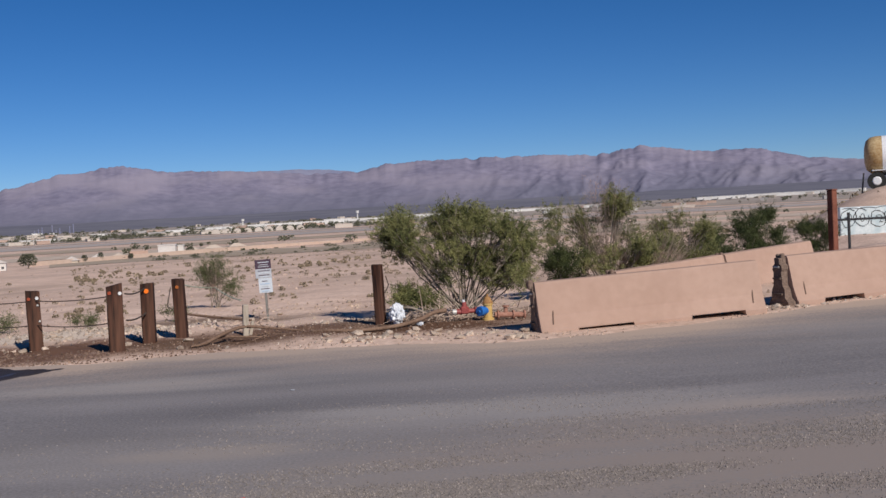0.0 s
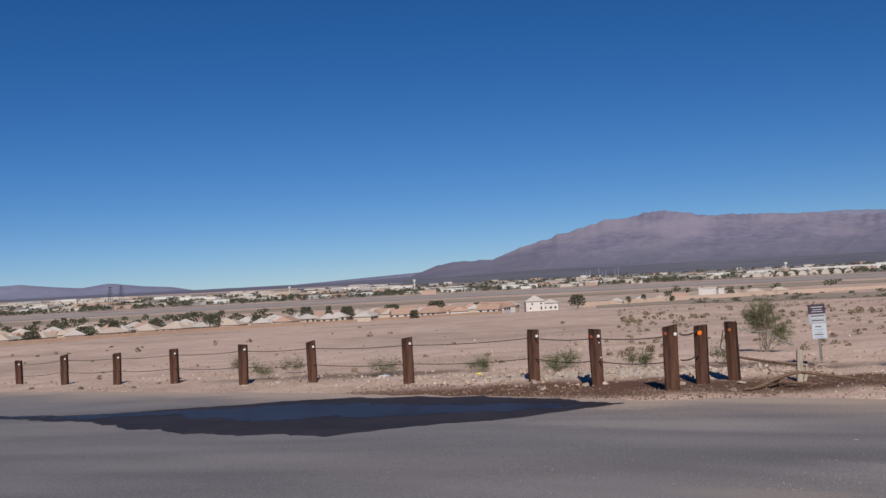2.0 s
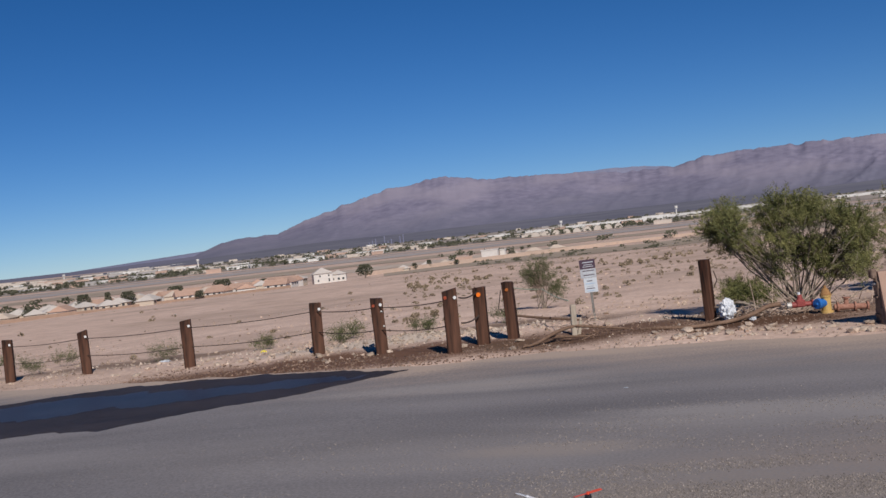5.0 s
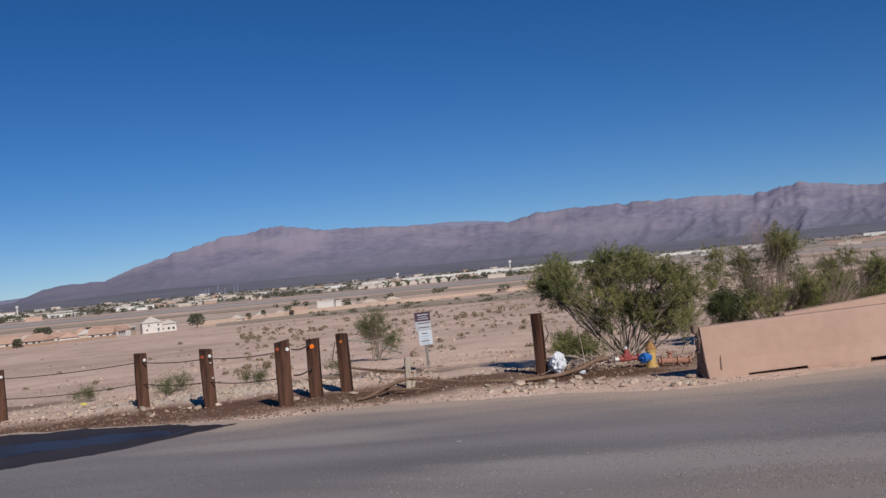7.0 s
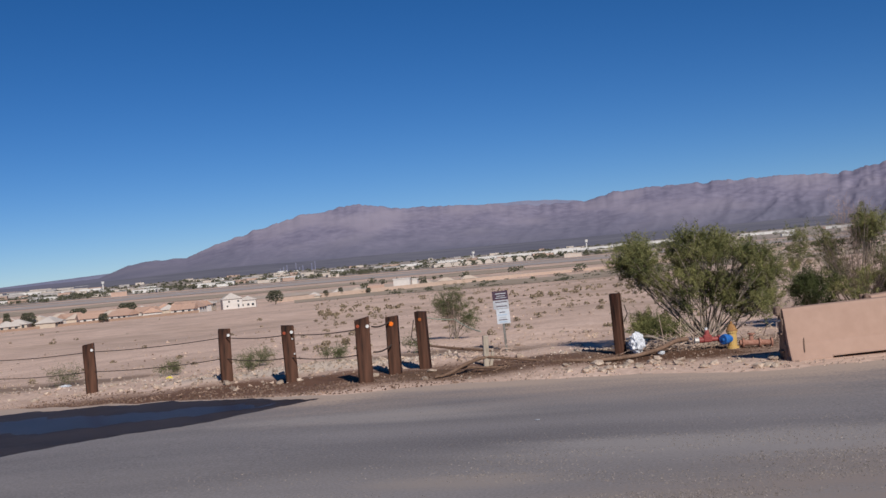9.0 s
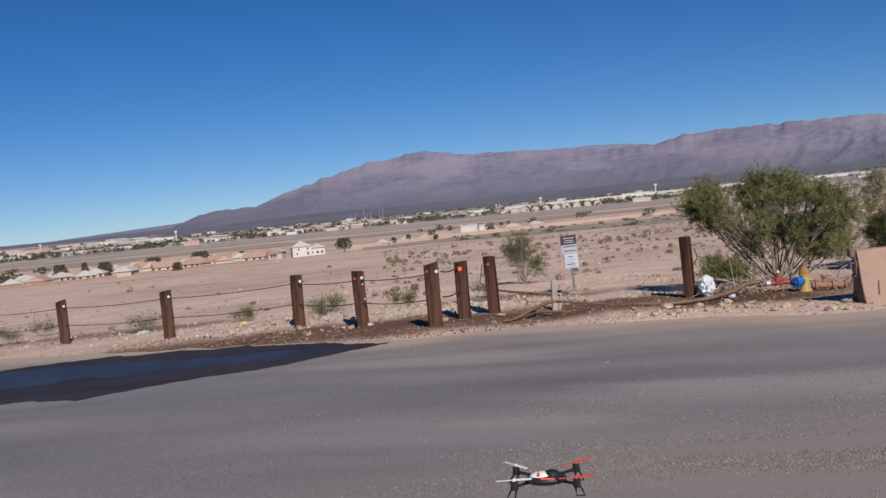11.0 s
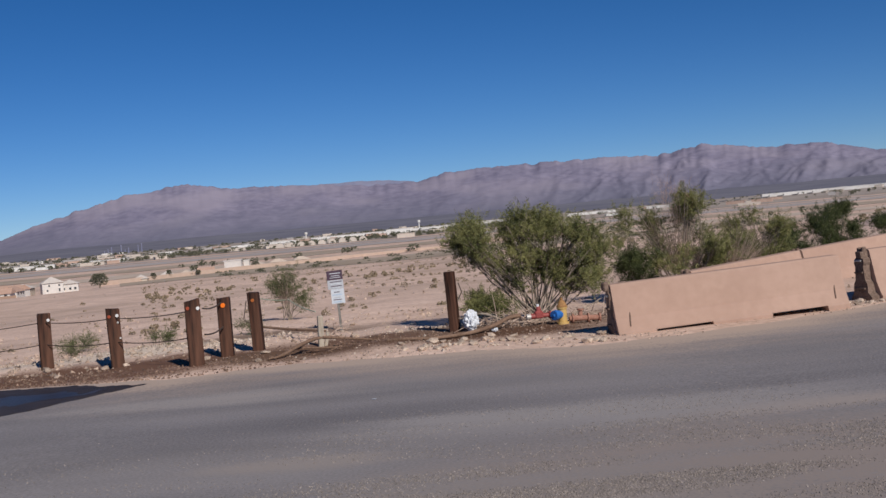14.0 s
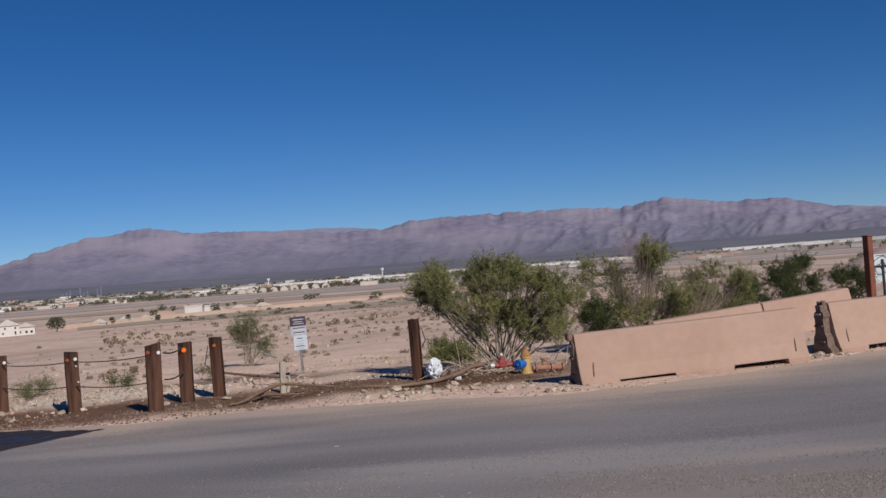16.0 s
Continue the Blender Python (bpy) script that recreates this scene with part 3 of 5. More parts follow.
def leaf_cloud(rnd, blobs, twigs, leaves, twig_len, leaf_len, leaf_w, droop=0.2):
    verts, faces = [], []
    for (c, s) in blobs:
        for _ in range(twigs):
            d = Vector((rnd.gauss(0, 1), rnd.gauss(0, 1), rnd.gauss(0.9, 0.8)))
            d.normalize()
            p = Vector(c) + Vector((rnd.gauss(0, s), rnd.gauss(0, s), rnd.gauss(0, s * 0.85)))
            tl = twig_len * (rnd.uniform(0.5, 1.3) if rnd.random() < 0.8 else rnd.uniform(1.3, 2.0))
            for _k in range(leaves):
                q = p + d * tl * rnd.random() + Vector((rnd.gauss(0, 0.014), rnd.gauss(0, 0.014), rnd.gauss(0, 0.014)))
                e = (d + Vector((rnd.gauss(0, 0.7), rnd.gauss(0, 0.7), rnd.gauss(0, 0.7) - droop))).normalized()
                w = e.cross(Vector((rnd.gauss(0, 1), rnd.gauss(0, 1), rnd.gauss(0, 1)))).normalized() * leaf_w
                t = q + e * leaf_len * rnd.uniform(0.6, 1.3)
                o = len(verts)
                verts += [q - w * 0.3, q.lerp(t, 0.45) - w, t, q.lerp(t, 0.45) + w]
                faces.append((o, o + 1, o + 2, o + 3))
    return verts, faces


def shrub(x, y, w, h, label, seed, material=None, lobes=(), blobs=13, twigs=63, leaves=44, sparse=0.0, dry=0.0, low=0.25, name="shrub", leaf=0.05, group="shrubs behind the barriers", z0=None, tight=1.0, plume=0):
    rnd = random.Random(seed)
    z = land(x, y) if z0 is None else z0
    ob = empty(name, pose(x, y, z), label, "shrub", group)
    centres, stems = [], []
    for i in range(blobs):
        a = 2 * math.pi * (i + rnd.random()) / blobs * 2.4
        rr = math.sqrt(rnd.uniform(0.08, 1.0)) * w * 0.40
        hz = h * (low + (0.92 - low) * rnd.random() * (1 - 0.35 * (rr / (w * 0.42)) ** 2))
        c = Vector((rr * math.cos(a), rr * 0.8 * math.sin(a), hz))
        if lobes:
            lx, lz = lobes[i % len(lobes)]
            c = Vector((lx + rnd.gauss(0, 0.05), rnd.gauss(0, 0.28), lz + rnd.gauss(0, 0.05)))
        centres.append((c, tight * min(0.125, w * rnd.uniform(0.06, 0.11))))
        base = Vector((rnd.gauss(0, 0.04 * w), rnd.gauss(0, 0.04 * w), -0.03))
        mid = base.lerp(c, 0.5) + Vector((rnd.gauss(0, 0.05 * w), rnd.gauss(0, 0.05 * w), 0.02 * h))
        if blobs < 30 or i % 2 == 0:
            stems.append(tube([base, base.lerp(mid, 0.5), mid, mid.lerp(c, 0.6), c + (c - mid) * 0.35], [0.009 * h, 0.007 * h, 0.0052 * h, 0.0035 * h, 0.0012 * h], 5))
        for _ in range(4):
            e = c + Vector((rnd.gauss(0, min(0.15, 0.12 * w)), rnd.gauss(0, min(0.15, 0.12 * w)), rnd.gauss(0.03, 0.06) * h))
            stems.append(tube([mid.lerp(c, rnd.uniform(0.1, 0.9)), c.lerp(e, 0.5), e], [0.004 * h, 0.003 * h, 0.0012 * h], 4))
    v, f = merge(stems)
    raw("stem", v, f, BARK, ob, "pale grey-brown branching stems")
    v, f = leaf_cloud(rnd, centres, twigs, leaves, tight * min(0.21, 0.17 * w ** 0.5), leaf, leaf * 0.068)
    raw("crown", v, f, material or LEAF, ob, "feathery green foliage")
    if dry:
        up = [(Vector((rnd.gauss(0, 0.16 * w), rnd.gauss(0, 0.1 * w), h * rnd.uniform(0.45, 0.8))), 0.10 * w) for _ in range(5)]
        tw = []
        for c, s in up:
            for _ in range(int(26 * dry)):
                p = Vector((rnd.gauss(0, 0.05 * w), rnd.gauss(0, 0.05 * w), 0.1 * h))
                e = c + Vector((rnd.gauss(0, s * 1.6), rnd.gauss(0, s), rnd.uniform(-0.05, 0.42) * h))
                m = p.lerp(e, 0.55) + Vector((rnd.gauss(0, 0.03), rnd.gauss(0, 0.03), 0.03))
                tw.append(tube([p.lerp(m, 0.5), m, e], [0.004, 0.0028, 0.001], 3))
        v, f = merge(tw)
        raw("dry_twig", v, f, DRY, ob, "bare dry twigs")
    if plume:
        tw = []
        for _ in range(plume):
            p = Vector((rnd.gauss(-0.05, 0.16), rnd.gauss(0, 0.12), h * rnd.uniform(0.75, 0.98)))
            e = p + Vector((rnd.gauss(0.02, 0.14), rnd.gauss(0, 0.12), h * rnd.uniform(0.12, 0.36)))
            m = p.lerp(e, 0.5) + Vector((rnd.gauss(0, 0.03), rnd.gauss(0, 0.03), 0.02))
            tw.append(tube([p, m, e], [0.0016, 0.0012, 0.0006], 3))
            for _k in range(5):
                q = m.lerp(e, rnd.random())
                tw.append(tube([q, q + Vector((rnd.gauss(0, 0.05), rnd.gauss(0, 0.05), rnd.uniform(0.02, 0.1)))], [0.0013, 0.0006], 3))
        v, f = merge(tw)
        raw("dry_plume", v, f, PLUME, ob, "fine pinkish dry flower plume")
    return ob


shrub(0.5, 17.25, 2.5, 1.9, "large feathery green desert shrub with splayed stems behind the hydrant", 4, lobes=((-1.22, 1.44), (-1.08, 1.54), (-0.98, 1.36), (-1.12, 1.25), (-0.90, 1.46), (-0.84, 1.22), (-0.92, 1.08), (-0.36, 1.50), (-0.12, 1.60), (0.14, 1.64), (0.38, 1.56), (-0.30, 1.30), (0.02, 1.38), (0.30, 1.34), (0.56, 1.42), (-0.12, 1.10), (0.24, 1.06), (0.74, 1.30), (0.96, 1.22), (1.08, 1.06), (0.84, 1.00), (0.58, 0.94), (1.00, 0.84), (0.74, 0.68), (0.44, 0.70), (-0.48, 0.80), (-0.62, 1.0), (0.06, 0.78), (0.95, 0.62), (0.80, 0.50), (-0.2, 0.95), (0.55, 0.48), (-0.26, 0.62)), blobs=62, twigs=40, leaves=46, low=0.42, leaf=0.052, tight=0.76)
shrub(-0.3, 17.0, 0.85, 0.5, "low green desert shrub beside a timber post", 8, blobs=8, twigs=46, leaves=44, low=0.3)
shrub(3.35, 20.4, 1.95, 1.85, "tall ragged green shrub with bare dry twigs behind a barrier", 12, lobes=((0.26, 1.62), (0.22, 1.74), (0.32, 1.52), (0.14, 1.60), (0.30, 1.68), (0.20, 1.50), (-0.44, 1.56), (-0.40, 1.42), (-0.48, 1.30), (-1.0, 1.46), (-0.98, 1.34), (0.5, 1.10), (0.45, 0.92), (0.62, 1.0), (0.3, 0.8), (0.05, 0.7), (-0.3, 0.9), (-0.38, 1.08), (-0.45, 0.7), (0.4, 0.6), (0.65, 0.72), (-0.1, 0.5)), blobs=24, twigs=46, leaves=44, low=0.25, dry=1.5, tight=0.8, plume=80)
shrub(2.6, 20.3, 1.05, 1.05, "dark green low shrub behind a barrier", 15, LEAF2, blobs=8, twigs=80, leaves=44, low=0.3)
shrub(4.35, 20.6, 1.3, 1.15, "bright green shrub behind a barrier", 17, blobs=10, twigs=60, leaves=44, low=0.2, dry=1.4, tight=0.8)
shrub(5.1, 21.6, 1.55, 1.5, "olive green feathery shrub behind a barrier", 21, blobs=14, twigs=52, leaves=44, low=0.3, dry=0.9, tight=0.8)
shrub(6.2, 22.4, 1.9, 1.4, "dense dark green shrub behind a barrier", 25, LEAF2, blobs=14, twigs=90, leaves=44, low=0.2)
shrub(7.15, 22.8, 0.9, 1.65, "dense dark green upright shrub behind a barrier", 27, LEAF2, blobs=9, twigs=90, leaves=44, low=0.25)
shrub(5.5, 49.7, 1.2, 1.5, "thin solitary feathery green shrub", 29, blobs=5, twigs=42, leaves=44, low=0.35)
shrub(10.3, 28.3, 1.1, 1.25, "rounded green shrub beside a rusty post", 33, LEAF2, blobs=9, twigs=90, leaves=44, low=0.25)
shrub(-5.05, 24.6, 1.15, 1.25, "sparse grey-green desert shrub behind the fence", 37, WEED, blobs=13, twigs=44, leaves=26, low=0.2, dry=0.4)
for i, (x, y, w, h) in enumerate([(-7.75, 18.7, 0.75, 0.3), (-5.9, 18.2, 0.5, 0.26), (-20.5, 24.9, 0.9, 0.4), (-17.2, 23.0, 0.8, 0.4), (-16.6, 20.9, 0.7, 0.35), (-10.2, 20.3, 0.55, 0.2), (-5.0, 20.5, 0.6, 0.25), (-12.9, 20.6, 0.9, 0.25), (-8.6, 21.0, 0.8, 0.25)]):
    shrub(x, y, w, h, "low green weed clump on the stony ground", 60 + i, WEED, blobs=7, twigs=24, leaves=12, low=0.3, name="weed_clump", leaf=0.05, group="weeds behind the fence")

# ---- hydrant, hose, litter, sign, stub ----
YEL = mat("faded_yellow_paint", (0.46, 0.30, 0.10), (0.60, 0.41, 0.16), 6, 50, 0.6, bump=0.1)
OCH = mat("rust_brown_iron", (0.26, 0.13, 0.05), (0.42, 0.24, 0.10), 8, 50, 0.8, bump=0.2)
BLUE = mat("blue_paint", (0.015, 0.10, 0.36), (0.03, 0.16, 0.48), 6, 50, 0.45, bump=0.05)
RED = mat("red_paint", (0.20, 0.035, 0.035), (0.36, 0.09, 0.08), 6, 50, 0.5, bump=0.05)
HOSE = mat("dusty_brown_hose", (0.13, 0.08, 0.055), (0.24, 0.155, 0.11), 5, 40, 0.9, bump=0.3)
BAG = mat("white_plastic_film", (0.52, 0.55, 0.60), (0.74, 0.76, 0.80), 6, 50, 0.45, bump=0.1)
PALEWOOD = mat("weathered_pale_timber", (0.30, 0.25, 0.20), (0.46, 0.40, 0.33), 6, 40, 0.9, bump=0.4, stretch=(1, 1, 0.15))
STEEL = mat("galvanised_post", (0.16, 0.15, 0.14), (0.28, 0.27, 0.25), 10, 60, 0.6, metal=0.5, bump=0.1)


def hydrant(x, y):
    ob = empty("fire_hydrant", pose(x, y, land(x, y) - 0.02, 0, 0, 10), "yellow fire hydrant with brown bonnet, blue and red outlets", "hydrant")
    bm = bmesh.new()
    for z, r, h in ((0.03, 0.105, 0.05), (0.17, 0.078, 0.26), (0.30, 0.092, 0.03)):
        add_cyl(bm, r, r, h, Matrix.Translation((0, 0, z)), 18)
    part("barrel", bm, YEL, ob)
    bm = bmesh.new()
    add_cyl(bm, 0.098, 0.09, 0.03, Matrix.Translation((0, 0, 0.33)), 18)
    add_cyl(bm, 0.085, 0.045, 0.09, Matrix.Translation((0, 0, 0.385)), 18)
    add_cyl(bm, 0.026, 0.024, 0.05, Matrix.Translation((0, 0, 0.45)), 5)
    part("bonnet", bm, OCH, ob, "rust-brown iron bonnet with pentagonal nut")
    bm = bmesh.new()
    add_cyl(bm, 0.075, 0.075, 0.16, pose(-0.09, -0.05, 0.19, 90, 0, -55), 18)
    add_cyl(bm, 0.092, 0.084, 0.06, pose(-0.155, -0.095, 0.19, 90, 0, -55), 18)
    cap = part("outlet_cap", bm, BLUE, ob, "blue outlet cap")
    bm = bmesh.new()
    add_box(bm, 0.04, 0.04, 0.04, pose(-0.18, -0.125, 0.19, 0, 0, 35), 0.006)
    part("nut", bm, BLUE, cap)
    bm = bmesh.new()
    add_cyl(bm, 0.04, 0.04, 0.26, pose(-0.30, 0.02, 0.2, 0, 90, 6), 14)
    add_cyl(bm, 0.065, 0.065, 0.03, pose(-0.22, 0.02, 0.2, 0, 90, 6), 14)
    part("side_pipe", bm, RED, ob, "red painted outlet pipe and flange")
    bm = bmesh.new()
    add_box(bm, 0.15, 0.12, 0.13, Matrix.Translation((-0.42, 0.0, 0.22)), 0.02)
    add_cyl(bm, 0.05, 0.035, 0.09, Matrix.Translation((-0.42, 0, 0.32)), 12)
    add_cyl(bm, 0.05, 0.05, 0.08, pose(-0.52, 0, 0.2, 0, 90), 12)
    valve = part("valve", bm, RED, ob, "red valve body")
    bm = bmesh.new()
    add_cyl(bm, 0.026, 0.026, 0.04, Matrix.Translation((-0.43, 0, 0.385)), 8)
    part("valve_nut", bm, BAG, valve, "pale valve nut")
    bm = bmesh.new()
    add_cyl(bm, 0.05, 0.05, 0.07, pose(-0.60, 0, 0.2, 0, 90), 12)
    part("hose_coupling", bm, BOLT, ob, "grey metal hose coupling")
    return ob


hydrant(0.83, 16.05).scale = (0.86, 0.86, 0.86)
PINKRUST = mat("dusty_pink_rust", (0.26, 0.115, 0.08), (0.42, 0.235, 0.18), 7, 50, 0.85, bump=0.2)
ob = empty("pipe_fitting", pose(1.12, 16.12, land(1.12, 16.12) + 0.07, 0, 3, 8), "dusty red-brown iron pipe fitting lying beside the hydrant", "pipe")
bm = bmesh.new()
add_cyl(bm, 0.042, 0.042, 0.46, pose(0.04, 0, 0, 0, 90), 14)
part("pipe", bm, PINKRUST, ob)
for fx in (-0.14, 0.1, 0.27):
    bm = bmesh.new()
    add_cyl(bm, 0.068, 0.068, 0.026, pose(fx, 0, 0, 0, 90), 14)
    part("flange", bm, PINKRUST, ob)
bm = bmesh.new()
add_cyl(bm, 0.036, 0.03, 0.12, pose(-0.02, 0, 0.07), 12)
add_cyl(bm, 0.055, 0.055, 0.02, pose(-0.02, 0, 0.13), 12)
part("branch_stub", bm, PINKRUST, ob)


def lying(name, pts, radii, material, label, category, seg=10):
    fine = []
    for i in range(len(pts) - 1):
        p0, p1, p2, p3 = (Vector(pts[max(0, min(len(pts) - 1, k))]) for k in (i - 1, i, i + 1, i + 2))
        for k in range(6):
            t = k / 6
            fine.append(0.5 * (2 * p1 + (p2 - p0) * t + (2 * p0 - 5 * p1 + 4 * p2 - p3) * t * t + (3 * p1 - p0 - 3 * p2 + p3) * t ** 3))
    fine.append(Vector(pts[-1]))
    rr = np.interp(np.linspace(0, 1, len(fine)), np.linspace(0, 1, len(radii)), radii)
    v, f = tube(fine, list(rr), seg)
    return tagged(raw(name, v, f, material, smooth=True), label, category)


def on(x, y, up=0.0):
    return (x, y, land(x, y) + up)


lying("water_hose", [(0.20, 16.05, 0.20), (0.02, 15.98, 0.19), on(-0.22, 15.85, 0.09), on(-0.6, 15.7, 0.04), on(-1.1, 15.55, 0.025), on(-1.55, 15.55, 0.015), on(-1.8, 15.62, 0.0)], [0.036, 0.034, 0.032, 0.03, 0.028, 0.026, 0.02], HOSE, "thick dusty brown hose lying from the hydrant", "hose")
lying("dead_branch", [on(-3.38, 14.75, 0.02), on(-3.2, 14.95, 0.05), on(-3.02, 15.3, 0.15), on(-2.8, 15.7, 0.19), on(-2.45, 15.95, 0.10), on(-2.0, 16.0, 0.02)], [0.015, 0.024, 0.028, 0.026, 0.02, 0.01], HOSE, "long dead brown branch lying on the ground", "branch")
lying("dead_branch", [on(-3.3, 15.1, 0.02), on(-3.08, 15.35, 0.10), on(-2.75, 15.5, 0.06), on(-2.45, 15.6, 0.02)], [0.012, 0.02, 0.016, 0.008], HOSE, "thin dead branch lying on the ground", "branch")
lying("dead_branch", [on(0.0, 16.5, 0.05), on(-0.4, 16.5, 0.2), on(-0.9, 16.7, 0.12)], [0.022, 0.018, 0.006], BARK, "dead pale branch under the shrub", "branch")
lying("dead_branch", [on(0.9, 16.7, 0.05), on(1.2, 16.75, 0.16), on(1.5, 16.9, 0.3)], [0.022, 0.018, 0.006], BARK, "dead pale branch under the shrub", "branch")
lying("fallen_rail", [on(-4.25, 18.0, 0.22), on(-3.6, 17.6, 0.16), on(-2.95, 17.2, 0.14)], [0.02, 0.024, 0.02], HOSE, "weathered fallen timber rail behind a stub post", "rail", 6)


def brush_pile(x, y, w, h, n, seed, material=DRY):
    """A tangle of dead twigs on the ground."""
    q = random.Random(seed)
    tw = []
    for _ in range(n):
        p = Vector((q.gauss(0, w * 0.3), q.gauss(0, w * 0.2), q.uniform(0.0, h * 0.5)))
        d = Vector((q.gauss(0, 1), q.gauss(0, 0.7), q.gauss(0.1, 0.35))).normalized() * q.uniform(0.25, 0.6) * w
        m = p + d * 0.5 + Vector((0, 0, q.uniform(-0.02, 0.06)))
        e = p + d
        e.z = max(0.0, e.z)
        tw.append(tube([p, m, e], [0.007, 0.005, 0.002], 4))
    v, f = merge(tw)
    ob = raw("dead_brush", v, f, material)
    ob.matrix_world = pose(x, y, land(x, y))
    return tagged(ob, "tangle of dead brown twigs on the ground", "brush")


brush_pile(0.05, 16.55, 0.9, 0.25, 90, 3)
brush_pile(1.15, 16.65, 0.7, 0.28, 60, 4)
brush_pile(-0.35, 16.6, 0.5, 0.18, 40, 5)
brush_pile(-2.7, 15.6, 0.9, 0.12, 18, 6, HOSE)
brush_pile(-3.0, 17.3, 0.8, 0.15, 30, 7)
brush_pile(5.0, 24.5, 3.0, 0.6, 120, 8)


def crumpled(x, y, w, h, material, name, label, category, seed, up=0.0):
    bm = bmesh.new()
    bmesh.ops.create_icosphere(bm, subdivisions=4, radius=1.0)
    for v in bm.verts:
        k = 1 + 0.36 * noise.fractal(v.co * 3.1 + Vector((seed, 0, 0)), 0.9, 2.0, 3) - 0.22 * abs(noise.noise(v.co * 6.5 + Vector((0, seed, 0))))
        v.co = Vector((v.co.x * w / 2 * k, v.co.y * w / 2 * k, (v.co.z * k + 1) * h / 2))
        v.co.z = max(v.co.z, 0.0)
    ob = part(name, bm, material)
    ob.matrix_world = pose(x, y, land(x, y) - 0.01 + up, 0, 0, seed * 40)
    return tagged(ob, label, category)


crumpled(-0.55, 16.2, 0.22, 0.33, BAG, "plastic_bag", "crumpled white plastic bag leaning beside a post", "bag", 3)
crumpled(-0.7, 24.5, 0.14, 0.09, RED, "litter", "scrap of red litter on the desert ground", "litter", 5)
crumpled(-9.9, 19.6, 0.12, 0.06, mat("yellow_plastic", (0.7, 0.6, 0.05), (0.8, 0.7, 0.1), 6, 30, 0.5, bump=0), "litter", "scrap of yellow litter on the stony ground", "litter", 6)
crumpled(-12.2, 19.6, 0.22, 0.05, BAG, "litter", "scrap of white litter on the stony ground", "litter", 7)
crumpled(-0.2, 15.9, 0.1, 0.07, BAG, "litter", "small white scrap beside the hose", "litter", 9)


def stub_post(x, y):
    ob = empty("stub_post", pose(x, y, land(x, y) - 0.05, 2, 2, 20), "short pale weathered timber stub post", "post")
    bm = bmesh.new()
    add_box(bm, 0.085, 0.085, 0.56, Matrix.Translation((0, 0, 0.25)), 0.01)
    part("timber", bm, PALEWOOD, ob)
    bm = bmesh.new()
    add_box(bm, 0.05, 0.04, 0.30, pose(0.09, 0.03, 0.12, 0, 10, 0), 0.006)
    part("brace", bm, PALEWOOD, ob)
    return ob


stub_post(-2.88, 16.25)

SIGN_DARK = mat("dark_purple_sign_paint", (0.055, 0.035, 0.055), (0.09, 0.055, 0.08), 6, 50, 0.5, bump=0)
SIGN_WHITE = mat("white_sign_paint", (0.47, 0.52, 0.58), (0.58, 0.62, 0.67), 6, 50, 0.5, bump=0)
SIGN_GREY = mat("pale_grey_sign_paint", (0.36, 0.38, 0.42), (0.46, 0.48, 0.52), 6, 50, 0.5, bump=0)
SIGN_BLUE = mat("pale_blue_sign_paint", (0.33, 0.45, 0.60), (0.40, 0.52, 0.68), 6, 50, 0.5, bump=0)


ob = crumpled(-1.41, 10.61, 0.05, 0.008, SIGN_GREY, "litter", "small flat white scrap lying on the road", "litter", 2)
ob.location.z = side(-1.41)


def notice_sign(x, y):
    zt = 1.0
    zb = land(x, y)
    ob = empty("notice_sign", pose(x, y, zb, 0, -1.5, 6), "white and dark notice boards on a thin metal post", "sign")
    H = zt - zb
    bm = bmesh.new()
    add_box(bm, 0.045, 0.03, H * 0.98 + 0.1, Matrix.Translation((0.02, 0.02, H * 0.49 - 0.05)), 0.004)
    part("post", bm, STEEL, ob, "thin galvanised metal post")
    for name, zc, hh, m in (("dark_board", H - 0.085, 0.17, SIGN_DARK), ("grey_board", H - 0.255, 0.165, SIGN_GREY), ("white_board", H - 0.475, 0.27, SIGN_WHITE)):
        bm = bmesh.new()
        w = 0.29 if zc > H - 0.3 else 0.245
        add_box(bm, w, 0.008, hh, Matrix.Translation((0.01 if w > 0.28 else 0.03, -0.005, zc)), 0.002)
        board = part(name, bm, m, ob, name.replace("_", " ") + " with rows of small writing")
        rows = {"dark_board": ((0.035, 0.2, SIGN_WHITE), (-0.01, 0.16, SIGN_GREY), (-0.045, 0.2, SIGN_GREY)), "grey_board": ((0.05, 0.22, SIGN_DARK), (0.01, 0.2, SIGN_WHITE), (-0.03, 0.2, SIGN_DARK), (-0.06, 0.15, SIGN_WHITE)),
                "white_board": ((0.08, 0.1, SIGN_DARK), (0.03, 0.17, SIGN_BLUE), (-0.02, 0.12, SIGN_GREY), (-0.06, 0.16, SIGN_DARK), (-0.1, 0.14, SIGN_BLUE))}[name]
        for dz, bw, bmtl in rows:
            bm = bmesh.new()
            add_box(bm, bw, 0.004, 0.013, Matrix.Translation((0.02, -0.012, zc + dz)))
            part("writing_bar", bm, bmtl, board)
    return ob


notice_sign(-3.06, 19.45)


